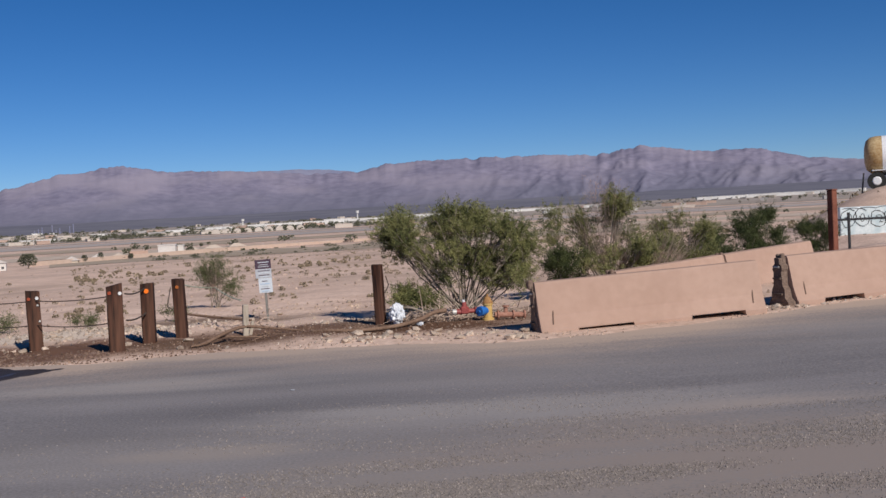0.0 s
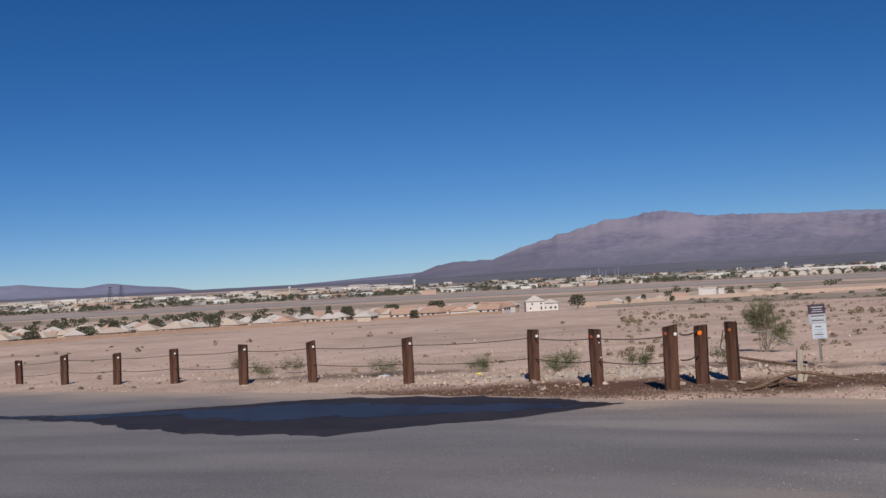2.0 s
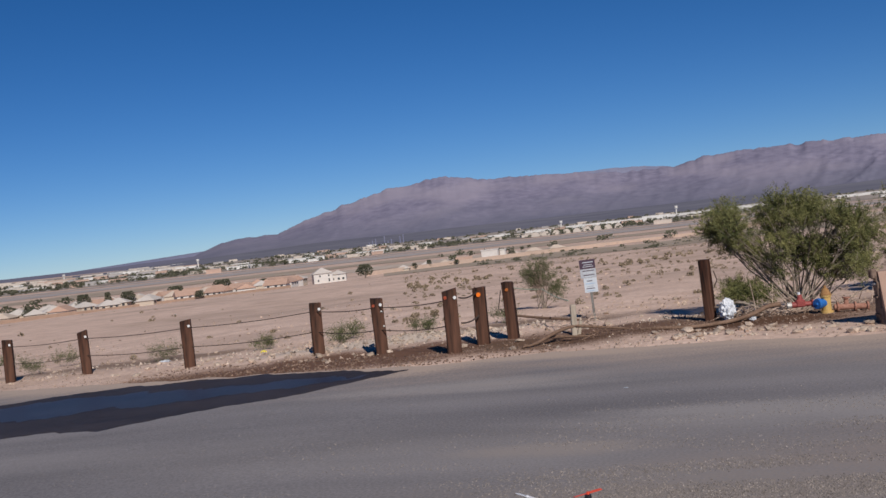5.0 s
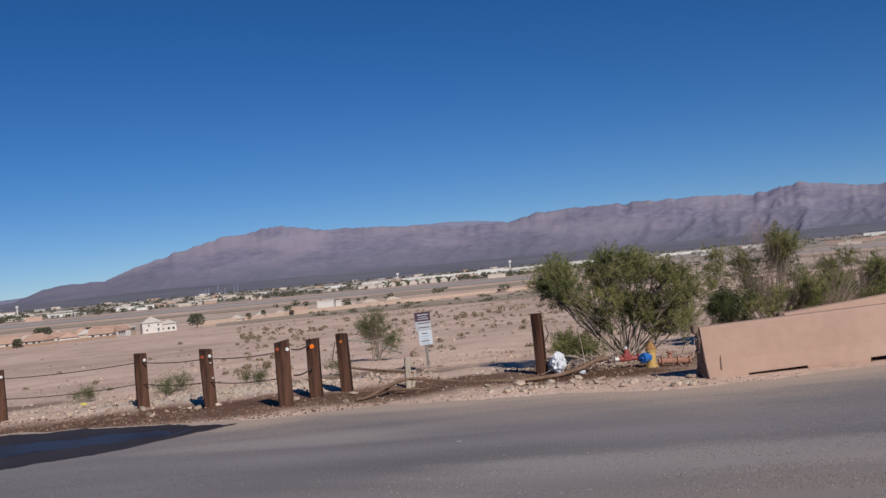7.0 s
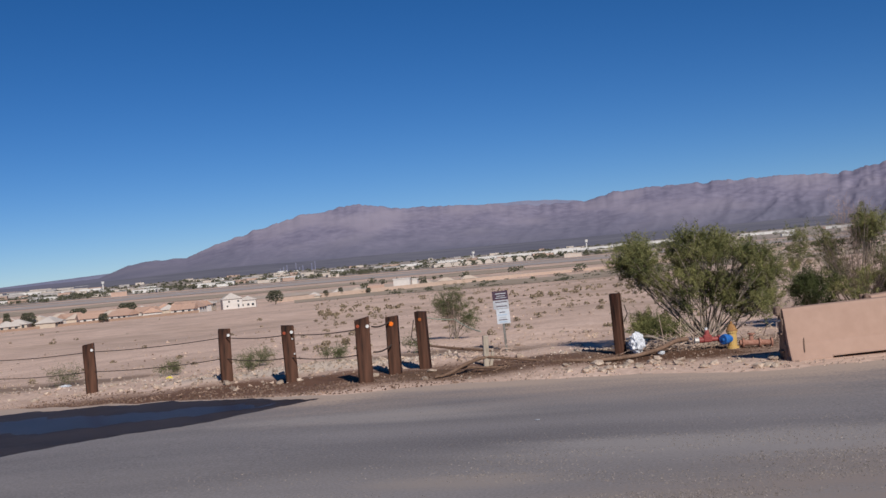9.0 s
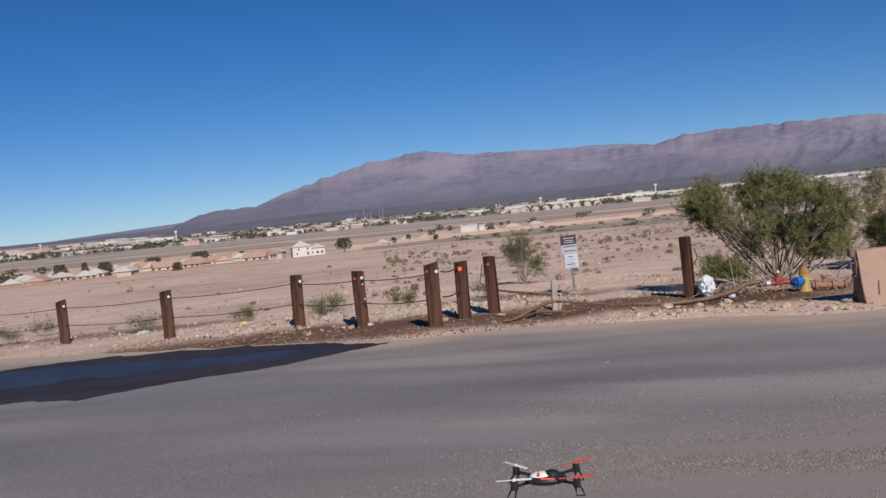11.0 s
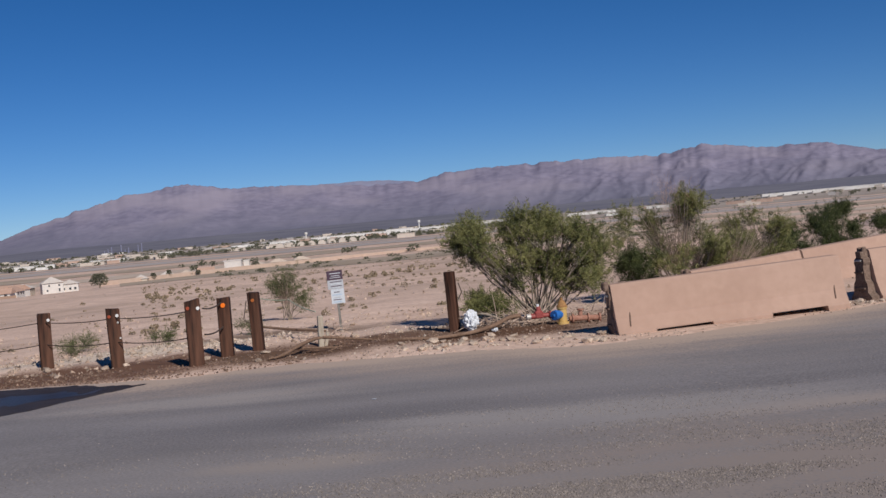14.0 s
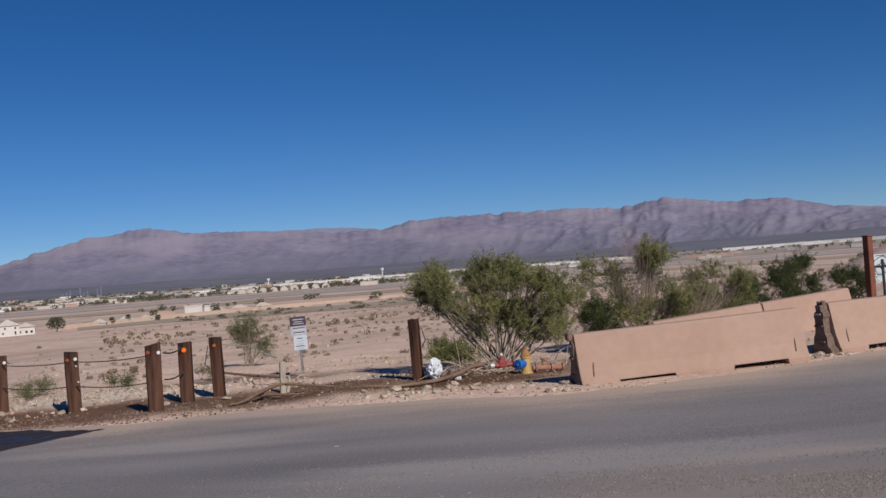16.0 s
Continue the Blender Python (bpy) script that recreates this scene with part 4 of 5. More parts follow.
# ---- things beyond the barriers ----
RUST = mat("rusted_steel", (0.13, 0.045, 0.03), (0.26, 0.10, 0.065), 5, 40, 0.8, metal=0.2, bump=0.2)
BLACKP = mat("dark_paint", (0.02, 0.02, 0.025), (0.05, 0.05, 0.055), 6, 40, 0.6, bump=0)
GRAF = mat("graffiti_white", (0.50, 0.58, 0.60), (0.66, 0.72, 0.74), 2, 12, 0.7, bump=0.05, c=(0.34, 0.46, 0.50), c_scale=3, c_amount=0.6)
TANKW = mat("white_tank_paint", (0.62, 0.63, 0.65), (0.74, 0.75, 0.77), 1, 12, 0.4, bump=0.03)
TANKB = mat("stained_tank_end", (0.33, 0.20, 0.08), (0.55, 0.42, 0.24), 1.2, 9, 0.6, bump=0.05)
TYRE = mat("black_tyre", (0.015, 0.015, 0.016), (0.035, 0.035, 0.036), 8, 60, 0.9, bump=0.2)

ob = empty("rusty_post", pose(8.5, 22.4, land(8.5, 22.4), 0, 0.5, 30), "tall rusted steel post behind a barrier", "post")
bm = bmesh.new()
add_box(bm, 0.15, 0.15, 1.75, Matrix.Translation((0, 0, 0.83)), 0.012)
part("steel_box", bm, RUST, ob)
bm = bmesh.new()
add_box(bm, 0.17, 0.17, 0.03, Matrix.Translation((0, 0, 1.72)), 0.006)
part("cap", bm, RUST, ob, "rusted cap plate")


def graffiti_block(x, y, yaw):
    z = land(x, y)
    ob = empty("graffiti_wall", pose(x, y, z, 0, 0, yaw), "low concrete wall painted white with dark bubble graffiti", "wall")
    bm = bmesh.new()
    add_box(bm, 6.0, 0.3, 1.32, Matrix.Translation((3.0, 0, 0.46)), 0.03)
    part("block", bm, GRAF, ob)
    rnd = random.Random(5)

    def stroke(cx, cz, rx, rz, a0, a1, thick, name="paint_stroke", label="dark sprayed stroke"):
        wob = rnd.uniform(0, 6)
        pts = [Vector((cx + rx * math.cos(a) * (1 + 0.12 * math.sin(3 * a + wob)), -0.152, cz + rz * math.sin(a) * (1 + 0.15 * math.sin(2 * a + wob)))) for a in np.linspace(a0, a1, 12)]
        v, f = tube(pts, thick, 4)
        raw(name, v, f, BLACKP, ob, label)
    for i in range(11):
        cx = 0.32 + 0.54 * i + rnd.uniform(-0.05, 0.05)
        stroke(cx, 0.66 + rnd.uniform(-0.04, 0.04), rnd.uniform(0.24, 0.31), rnd.uniform(0.30, 0.37), rnd.uniform(0, 1), rnd.uniform(5.9, 7.0), 0.018)
        stroke(cx + 0.03, 0.68, rnd.uniform(0.07, 0.12), rnd.uniform(0.09, 0.15), 0, rnd.uniform(4, 6.2), 0.014)
        for k in range(3):
            stroke(cx + rnd.uniform(-0.16, 0.16), rnd.uniform(0.45, 0.85), rnd.uniform(0.03, 0.08), rnd.uniform(0.03, 0.07), 0, rnd.uniform(2, 5), 0.011)
    for i in range(9):
        stroke(0.4 + 0.64 * i, 1.02, 0.3, 0.07, 0.2, 2.9, 0.014)
    return ob


graffiti_block(16.15, 42.0, -8)
PX, PY = 13.2, 33.5
ob = empty("pipe_rail", pose(PX, PY, land(PX, PY), 0, 0, -14), "dark pipe rail in front of a graffiti wall", "rail")
bm = bmesh.new()
add_cyl(bm, 0.045, 0.045, 1.3, Matrix.Translation((0, 0, 0.55)), 10)
part("upright", bm, BLACKP, ob)
bm = bmesh.new()
add_cyl(bm, 0.038, 0.038, 4.2, pose(1.55, 0, 0.98, 0, 90), 10)
part("rail", bm, BLACKP, ob)


def tank_trailer(x, y, z, yaw):
    ob = empty("tank_trailer", pose(x, y, z, 0, 0, yaw), "parked white tank trailer with a rust-stained round end", "trailer")
    prof = [(0.0, 0.02), (0.02, 0.45), (0.12, 0.85), (0.35, 1.06), (0.7, 1.12)]
    seg = 28

    def lathe(pr):
        v, f = [], []
        for (u, r) in pr:
            for k in range(seg):
                a = 2 * math.pi * k / seg
                v.append((u, r * math.cos(a), 2.05 + r * 1.0 * math.sin(a)))
        for i in range(len(pr) - 1):
            for k in range(seg):
                q = (k + 1) % seg
                f.append((i * seg + k, (i + 1) * seg + k, (i + 1) * seg + q, i * seg + q))
        return v, f
    v, f = lathe(prof + [(1.0, 1.12)])
    raw("tank_end", v, f, TANKB, ob, "rust-stained domed tank end", True)
    v, f = lathe([(1.0, 1.125), (7.5, 1.125), (7.9, 0.9), (8.1, 0.3), (8.12, 0.01)])
    raw("tank", v, f, TANKW, ob, "white painted tank", True)
    bm = bmesh.new()
    add_box(bm, 7.4, 0.5, 0.22, Matrix.Translation((4.3, 0, 0.95)), 0.02)
    part("chassis", bm, BLACKP, ob)
    bm = bmesh.new()
    add_box(bm, 2.4, 0.5, 0.06, Matrix.Translation((1.6, -0.95, 1.13)), 0.02)
    part("mudguard", bm, TANKW, ob, "white mudguard")
    for wx in (0.66, 1.86):
        for wy in (-0.95, 0.95):
            bm = bmesh.new()
            add_cyl(bm, 0.52, 0.52, 0.3, pose(wx, wy, 0.52, 90), 26)
            w = part("wheel", bm, TYRE, ob, "black tyre")
            bm = bmesh.new()
            add_cyl(bm, 0.27, 0.20, 0.04, pose(wx, wy + math.copysign(0.16, wy), 0.52, 90 if wy < 0 else -90), 18)
            part("rim", bm, TANKW, w, "white steel rim")
    for lx in (-0.12, 6.6):
        bm = bmesh.new()
        add_box(bm, 0.09, 0.09, 1.35, pose(lx, -0.75, 0.35, 0, 6 if lx < 0 else 0, 0), 0.01)
        part("prop_leg", bm, BLACKP, ob, "dark steel prop leg")
    return ob


TX, TY = 28.46, 69.4
tank_trailer(TX, TY, land(TX + 0.6, TY), -22).scale = (1.1, 1.1, 1.1)
# ---- the valley: far bands, houses, town, trees ----
def far(az, d, up=0.0):
    x, y = -d * math.sin(radians(az)), d * math.cos(radians(az))
    return (x, y, land(x, y) + up)


def band(name, a0, a1, r0, r1, material, label, category, lift, wob=0.03, rows=6, climb=0.0):
    verts, faces = [], []
    az = np.arange(a0, a1 + 0.01, 0.5)
    for a in az:
        k0, k1 = r0 * (1 + wob * nz(a, 0, 0.22, r0)), r1 * (1 + wob * nz(a, 3, 0.22, r1))
        for k in range(rows + 1):
            p = far(a, k0 + (k1 - k0) * k / rows)
            verts.append((p[0], p[1], p[2] + lift + climb * min(1.0, max(0.0, (34 - a) / 10)) * (k1 - k0) * k / rows))
    for i in range(len(az) - 1):
        for k in range(rows):
            o = i * (rows + 1) + k
            faces.append((o, o + 1, o + rows + 2, o + rows + 1))
    return tagged(raw(name, verts, faces, material), label, category, kind="structure")


RUNWAY = mat("far_concrete_apron", (0.37, 0.325, 0.31), (0.45, 0.40, 0.375), 0.01, 0.06, 0.95, bump=0, spec=0.05, stretch=(0.4, 1, 1))
SCRUB = mat("far_scrubland", (0.33, 0.265, 0.205), (0.46, 0.375, 0.30), 0.012, 0.08, 0.95, bump=0, spec=0.05, stretch=(0.4, 1, 1))
TOWNSOIL = mat("far_town_soil", (0.27, 0.225, 0.20), (0.44, 0.38, 0.33), 0.012, 0.07, 0.95, bump=0, spec=0.05, stretch=(0.5, 1, 1))
# dark scrub whose base colour also holds the blue of distance haze
FAN = mat("hazy_dark_scrub_fan", (0.135, 0.137, 0.178), (0.20, 0.198, 0.235), 0.004, 0.02, 0.95, bump=0, spec=0.0, stretch=(0.5, 1, 1))
PALEDIRT = mat("pale_graded_dirt", (0.46, 0.37, 0.30), (0.58, 0.48, 0.40), 0.02, 0.1, 0.95, bump=0, spec=0.05)
band("scrub_band", -30, 20, 420, 560, SCRUB, "brown scrub on the valley floor", "scrubland", 0.12, 0.10)
band("graded_dirt", -30, 30, 600, 680, PALEDIRT, "strip of pale graded dirt", "dirt", 0.14, 0.06)
band("scrub_band", -30, 58, 760, 900, SCRUB, "brown scrub on the valley floor", "scrubland", 0.2, 0.08)
band("airfield_apron", -30, 58, 1000, 1180, RUNWAY, "long grey airfield runway", "runway", 0.25, 0.02)
band("airfield_apron", -30, 58, 1250, 1330, RUNWAY, "long grey airfield taxiway", "runway", 0.25, 0.02)
band("town_ground", -32, 60, 1400, 2750, TOWNSOIL, "dusty town ground across the valley", "ground", 0.3, 0.04)
band("town_ground", 33, 60, 2740, 3500, TOWNSOIL, "dusty town ground across the valley", "ground", 0.3, 0.02)
band("scrub_fan", -34, 36, 2650, 3650, FAN, "dark scrub slope below the mountains, tinted with haze blue", "scrubland", 0.4, 0.03, 10, 0.022)

WALLC = [mat("house_wall_%s" % k, a, b, 0.5, 3, 0.9, bump=0) for k, a, b in (("cream", (0.46, 0.385, 0.315), (0.54, 0.46, 0.38)), ("pink", (0.42, 0.31, 0.25), (0.50, 0.38, 0.31)), ("white", (0.54, 0.51, 0.485), (0.64, 0.61, 0.58)))]
ROOFC = [mat("roof_tile_%s" % k, a, b, 0.8, 4, 0.9, bump=0) for k, a, b in (("pale", (0.51, 0.455, 0.41), (0.62, 0.565, 0.52)), ("terracotta", (0.42, 0.265, 0.20), (0.53, 0.36, 0.28)), ("sand", (0.52, 0.42, 0.34), (0.60, 0.50, 0.42)))]
GLASSD = mat("dark_window_glass", (0.03, 0.035, 0.045), (0.06, 0.07, 0.08), 1, 5, 0.15, bump=0, spec=0.5)


def house(wd, dp, ht, rise, wall, roof, label, storeys=1, at=(0, 0, 0), yaw=0.0, group="houses along the desert edge", gable=False):
    ob = empty("house", pose(*at, 0, 0, yaw), label, "house", group)
    bm = bmesh.new()
    add_box(bm, wd, dp, ht + 1, Matrix.Translation((0, 0, ht / 2 - 0.5)))
    part("wall", bm, wall, ob)
    o = 0.5
    a, b, r = wd / 2 + o, dp / 2 + o, wd / 2 + 0.2 if gable else max(0.3, wd / 2 - dp / 2)
    v = [(-a, -b, ht), (a, -b, ht), (a, b, ht), (-a, b, ht), (-r, 0, ht + rise), (r, 0, ht + rise)]
    raw("roof", v, [(0, 1, 5, 4), (1, 2, 5), (2, 3, 4, 5), (3, 0, 4), (3, 2, 1, 0)], roof, ob, "gabled tile roof" if gable else "hipped tile roof")
    for s in range(storeys):
        for k in (-0.3, 0.05, 0.32) if storeys == 1 else (-0.27 + 0.1 * s, 0.3):
            bm = bmesh.new()
            add_box(bm, 0.9 if storeys == 1 else 0.6, 0.12, 0.9 if storeys == 1 else 0.75 + 0.5 * (k > 0) * (s == 0), Matrix.Translation((k * wd, -dp / 2 - 0.03, 1.3 + s * 1.9)))
            part("window", bm, GLASSD, ob, "dark window")
    return ob


rnd = random.Random(11)
protos = []
for i, (wall, roof, lb) in enumerate([(0, 0, "cream house with a pale hipped tile roof"), (2, 1, "pale stucco house with a gabled terracotta tile roof"), (0, 2, "cream stucco house with a sand-coloured tile roof")]):
    protos.append(house(7.4 + 0.9 * i, 6.6, 2.0, 1.9, WALLC[wall], ROOFC[roof], lb, 1, far(50.5 - i * 1.7, 395 + i * 6, -0.2), 25, gable=i == 1))
for row, (d0, a_from, a_to, step) in enumerate(((390, 52.5, 25.5, 1.65), (406, 53.0, 25.2, 1.35), (424, 53.0, 24.8, 1.3), (446, 52.5, 24.5, 1.3))):
    a = a_from
    while a > a_to:
        p = rnd.choice([0, 0, 0, 2, 2, 1] if a > 33 else [1, 2, 0, 1])
        k = d0 + rnd.uniform(-6, 6) + (34 - a if a < 34 else 0) * 1.2
        copy_thing(protos[p], pose(*far(a, k, -0.2 + 0.45 * row), 0, 0, a + rnd.choice([-35, -15, 10, 35, 70, 90])))
        a -= step * rnd.uniform(0.75, 1.35)
# two-storey white house
house(8, 7.5, 4.2, 2.4, WALLC[2], ROOFC[0], "white two-storey house at the edge of the desert", 2, far(23.3, 452), 30)
house(7, 7, 3.2, 1.6, WALLC[2], ROOFC[0], "white single-storey wing beside the white house", 1, far(22.45, 455), 20)
for a, d in ((18.9, 520), (17.6, 540), (16.6, 535), (15.6, 550), (12.9, 590), (11.8, 600), (10.6, 610), (25.2, 470), (26.3, 466)):
    copy_thing(protos[rnd.choice([1, 2, 0])], pose(*far(a, d, -0.8), 0, 0, a + rnd.choice([0, 15, 80])))

WALLB = mat("brown_block_wall", (0.27, 0.18, 0.135), (0.36, 0.25, 0.19), 0.6, 5, 0.95, bump=0)


def long_wall(name, a0, a1, d0, d1, h, th, material, label):
    inner, outer = [], []
    for k in range(31):
        u = k / 30
        a, d = a0 + (a1 - a0) * u, d0 + (d1 - d0) * u
        p, q = far(a, d), far(a, d + th)
        inner.append(p)
        outer.append(q)
    v, f = [], []
    for p, q in zip(inner, outer):
        v += [(p[0], p[1], p[2] - 1), (p[0], p[1], p[2] + h), (q[0], q[1], p[2] + h), (q[0], q[1], p[2] - 1)]
    for i in range(30):
        o = i * 4
        for k in range(3):
            f.append((o + k, o + k + 1, o + k + 5, o + k + 4))
    f += [(0, 1, 2, 3), (123, 122, 121, 120)]
    return tagged(raw(name, v, f, material), label, "wall")


long_wall("boundary_wall", 53, 36, 372, 380, 1.25, 0.3, WALLB, "long brown block wall in front of the houses")
long_wall("boundary_wall", 36, 25, 380, 392, 0.9, 0.3, WALLB, "long brown block wall in front of the houses")
long_wall("boundary_wall", 21, 8, 505, 575, 2.0, 0.4, WALLC[1], "long pinkish wall on the valley floor")
long_wall("boundary_wall", 8, -4, 590, 620, 1.6, 0.4, WALLC[1], "long pinkish wall on the valley floor")


def flat_building(az, d, w, dp, h, material, label, yaw=0.0, windows=0, roof=None, group="buildings of the far town", up=0.0):
    ob = empty("building", pose(*far(az, d, up), 0, 0, az + yaw), label, "building", group)
    bm = bmesh.new()
    add_box(bm, w, dp, h + 2, Matrix.Translation((0, 0, h / 2 - 1)))
    part("wall", bm, material, ob)
    bm = bmesh.new()
    add_box(bm, w + 0.6, dp + 0.6, 0.5, Matrix.Translation((0, 0, h + 0.15)))
    part("roof", bm, roof or material, ob)
    for k in range(windows):
        bm = bmesh.new()
        add_box(bm, w / windows * 0.5, 0.3, h * 0.35, Matrix.Translation((-w / 2 + (k + 0.5) * w / windows, -dp / 2 - 0.05, h * 0.5)))
        part("door" if h > 6 else "window", bm, GLASSD, ob, "dark opening")
    return ob


flat_building(14.15, 598, 9.2, 8, 4.3, WALLC[2], "plain white block building on the valley floor", -6, 0)
flat_building(13.45, 603, 3.0, 5, 3.6, WALLC[2], "small white shed beside a white block building", -6, 0)
FARW = [mat("far_wall_%d" % i, a, b, 0.05, 0.4, 0.9, bump=0) for i, (a, b) in enumerate((((0.54, 0.525, 0.51), (0.68, 0.665, 0.65)), ((0.46, 0.40, 0.35), (0.56, 0.50, 0.45)), ((0.40, 0.28, 0.23), (0.48, 0.35, 0.29)), ((0.30, 0.28, 0.28), (0.40, 0.38, 0.37))))]
LBL = ["low white far building of the town", "low tan far building of the town", "low brick-brown far building of the town", "low grey far building of the town"]
for i in range(230):
    a = rnd.uniform(-22, 54)
    if -20 < a < 3 and rnd.random() < 0.75:
        a = rnd.uniform(8, 54)
    d = rnd.choice([rnd.uniform(1380, 1650), rnd.uniform(1600, 2600), rnd.uniform(1450, 2000)])
    k = rnd.choice([0, 0, 1, 1, 1, 2, 2, 3, 3])
    flat_building(a, d, rnd.uniform(9, 30), rnd.uniform(8, 16), rnd.uniform(2.5, 4.8), FARW[k], LBL[k], rnd.uniform(-12, 12), 0, up=0.5)
for i in range(70):
    k = rnd.choice([0, 1, 1, 2, 3])
    flat_building(rnd.uniform(30, 54), rnd.uniform(1900, 3200), rnd.uniform(20, 70), 16, rnd.uniform(3, 5.5), FARW[k], LBL[k], rnd.uniform(-8, 8), 0, up=0.5)
# hangars and long white sheds of the airfield
for a, d, w, h in ((8.8, 1720, 70, 9), (6.8, 1740, 60, 9), (5.2, 1800, 46, 11), (3.5, 1850, 60, 8), (2.0, 1900, 50, 8), (11.5, 1650, 40, 8), (13.6, 1640, 34, 8), (-5.2, 1900, 90, 6), (-9.0, 1950, 60, 6),
                   (-15.5, 2100, 110, 9), (-17.6, 2120, 80, 9), (-19.6, 2150, 90, 9), (-21.5, 2200, 60, 9), (0.3, 1950, 50, 7), (24, 1500, 50, 7), (27.5, 1480, 40, 6), (20.5, 1460, 44, 7)):
    flat_building(a, d, w, 24, h * 0.62, FARW[0], "long white airfield hangar across the valley", rnd.uniform(-8, 8), 0, group="airfield hangars", up=0.5)
for i in range(9):
    # rounded shelters in a row
    p = far(11.6 - i * 0.55, 1420, 1.0)
    ob = empty("aircraft_shelter", pose(*p, 0, 0, 10), "pale rounded aircraft shelter on the airfield", "shelter", "row of aircraft shelters")
    bm = bmesh.new()
    add_cyl(bm, 5.2, 5.2, 22, pose(0, 0, 0, 90), 16)
    part("shell", bm, FARW[1], ob)


def mast(az, d, h, label, tank=False):
    ob = empty("tower", pose(*far(az, d, 0), 0, 0, 0), label, "tower")
    if tank:
        bm = bmesh.new()
        add_cyl(bm, 1.3, 1.1, h * 0.8, Matrix.Translation((0, 0, h * 0.4)), 10)
        # towers beyond 2500 m share the ridge's painted haze blue
        part("column", bm, FARW[0] if d < 2500 else FARRIDGE, ob)
        bm = bmesh.new()
        add_cyl(bm, 2.6 if d < 2500 else 1.4, 3.0 if d < 2500 else 1.4, h * 0.25, Matrix.Translation((0, 0, h * 0.88)), 14)
        part("tank", bm, FARW[0] if d < 2500 else FARRIDGE, ob)
    else:
        legs = []
        for sx in (-1, 1):
            for sy in (-1, 1):
                legs.append(tube([(sx * 3, sy * 3, 0), (sx * 0.6, sy * 0.6, h)], 0.2, 4))
        for k in range(8):
            u = k / 8
            s, t = 3 - 2.4 * u, 3 - 2.4 * (u + 0.125)
            legs.append(tube([(-s, -s, u * h), (t, -t, (u + 0.125) * h)], 0.12, 4))
            legs.append(tube([(s, -s, u * h), (-t, -t, (u + 0.125) * h)], 0.12, 4))
        for u in (0.72, 0.85, 0.97):
            legs.append(tube([(-5, 0, u * h), (5, 0, u * h)], 0.3, 4))
        v, f = merge(legs)
        raw("lattice", v, f, BLACKP, ob, "dark steel lattice")
    return ob


mast(45.6, 1450, 30, "dark steel lattice power pylon")
mast(45.05, 1450, 31, "dark steel lattice power pylon")
mast(10.2, 1900, 15, "white water tower above the town", True)
mast(4.1, 1900, 19, "white airfield control tower", True)
mast(36.4, 2200, 15, "white water tower above the town", True)
mast(29.7, 2100, 17, "white airfield control tower", True)
for k in range(8):
    mast(20.6 - k * 0.28 + 0.1 * (k % 3), 2600, 9 + 4 * ((k * 5) % 4), "far tall tower of the town on the horizon", True)

# ---- trees of the valley ----
DARKTREE = mat("far_tree_leaf", (0.050, 0.054, 0.036), (0.118, 0.114, 0.076), 0.3, 2.0, 0.9, bump=0, spread=0.35)


def clump(rnd, c, w, h, n, size):
    """Loose leaf tufts that fill an uneven crown."""
    v, f = [], []
    for _ in range(n):
        a, r = rnd.uniform(0, 6.283), math.sqrt(rnd.random())
        z = rnd.random() ** 0.8
        k = w / 2 * r * (1 - 0.55 * abs(z - 0.4) * 1.3)
        p = Vector((c[0] + k * math.cos(a), c[1] + k * math.sin(a), c[2] + h * (0.1 + 0.9 * z)))
        for _k in range(2):
            u = Vector((rnd.gauss(0, 1), rnd.gauss(0, 1), rnd.gauss(0, 1))).normalized() * size * rnd.uniform(0.6, 1.3)
            t = u.orthogonal().normalized() * size * rnd.uniform(0.4, 0.9)
            o = len(v)
            v += [p - u, p + t, p + u, p - t]
            f.append((o, o + 1, o + 2, o + 3))
    return v, f


def far_tree(az, d, w, h, seed):
    r = random.Random(seed)
    p = far(az, d)
    ob = empty("tree", pose(*p), "dark green broad tree near the far houses", "tree", "trees of the valley")
    v, f = tube([(0, 0, -0.3), (0.05 * w, 0, h * 0.4), (0, 0.03 * w, h * 0.75)], [0.05 * w, 0.035 * w, 0.012 * w], 6)
    raw("trunk", v, f, BARK, ob)
    v, f = clump(r, (0, 0, h * 0.12), w, h * 0.88, 1000, 0.036 * (w + h) / 2)
    raw("crown", v, f, DARKTREE, ob, "dark green leafy crown")
    return ob


for i, (a, d, w, h) in enumerate([(21.0, 470, 8.5, 6.2), (18.3, 520, 3.4, 3.4), (17.5, 525, 3.2, 4.0), (16.0, 530, 3.0, 2.6), (13.0, 560, 5, 3.6), (35.6, 425, 6.5, 7.0), (33.4, 425, 7, 6.2), (28.6, 450, 10, 6.6), (31.0, 445, 9, 6.2), (26.4, 470, 5, 5.0), (29.8, 385, 4, 3.0), (40.6, 392, 9, 5.5), (38.2, 392, 6, 4.5),
                                  (43.4, 405, 8, 5.5), (45.5, 398, 5, 6.0), (46.9, 390, 9, 4.5), (49.5, 388, 7, 4), (34.4, 398, 3, 6.5), (42.3, 390, 4, 3.6), (24.6, 470, 5, 3)]):
    far_tree(a, d, w, h, 200 + i)
r = random.Random(77)
pieces = []
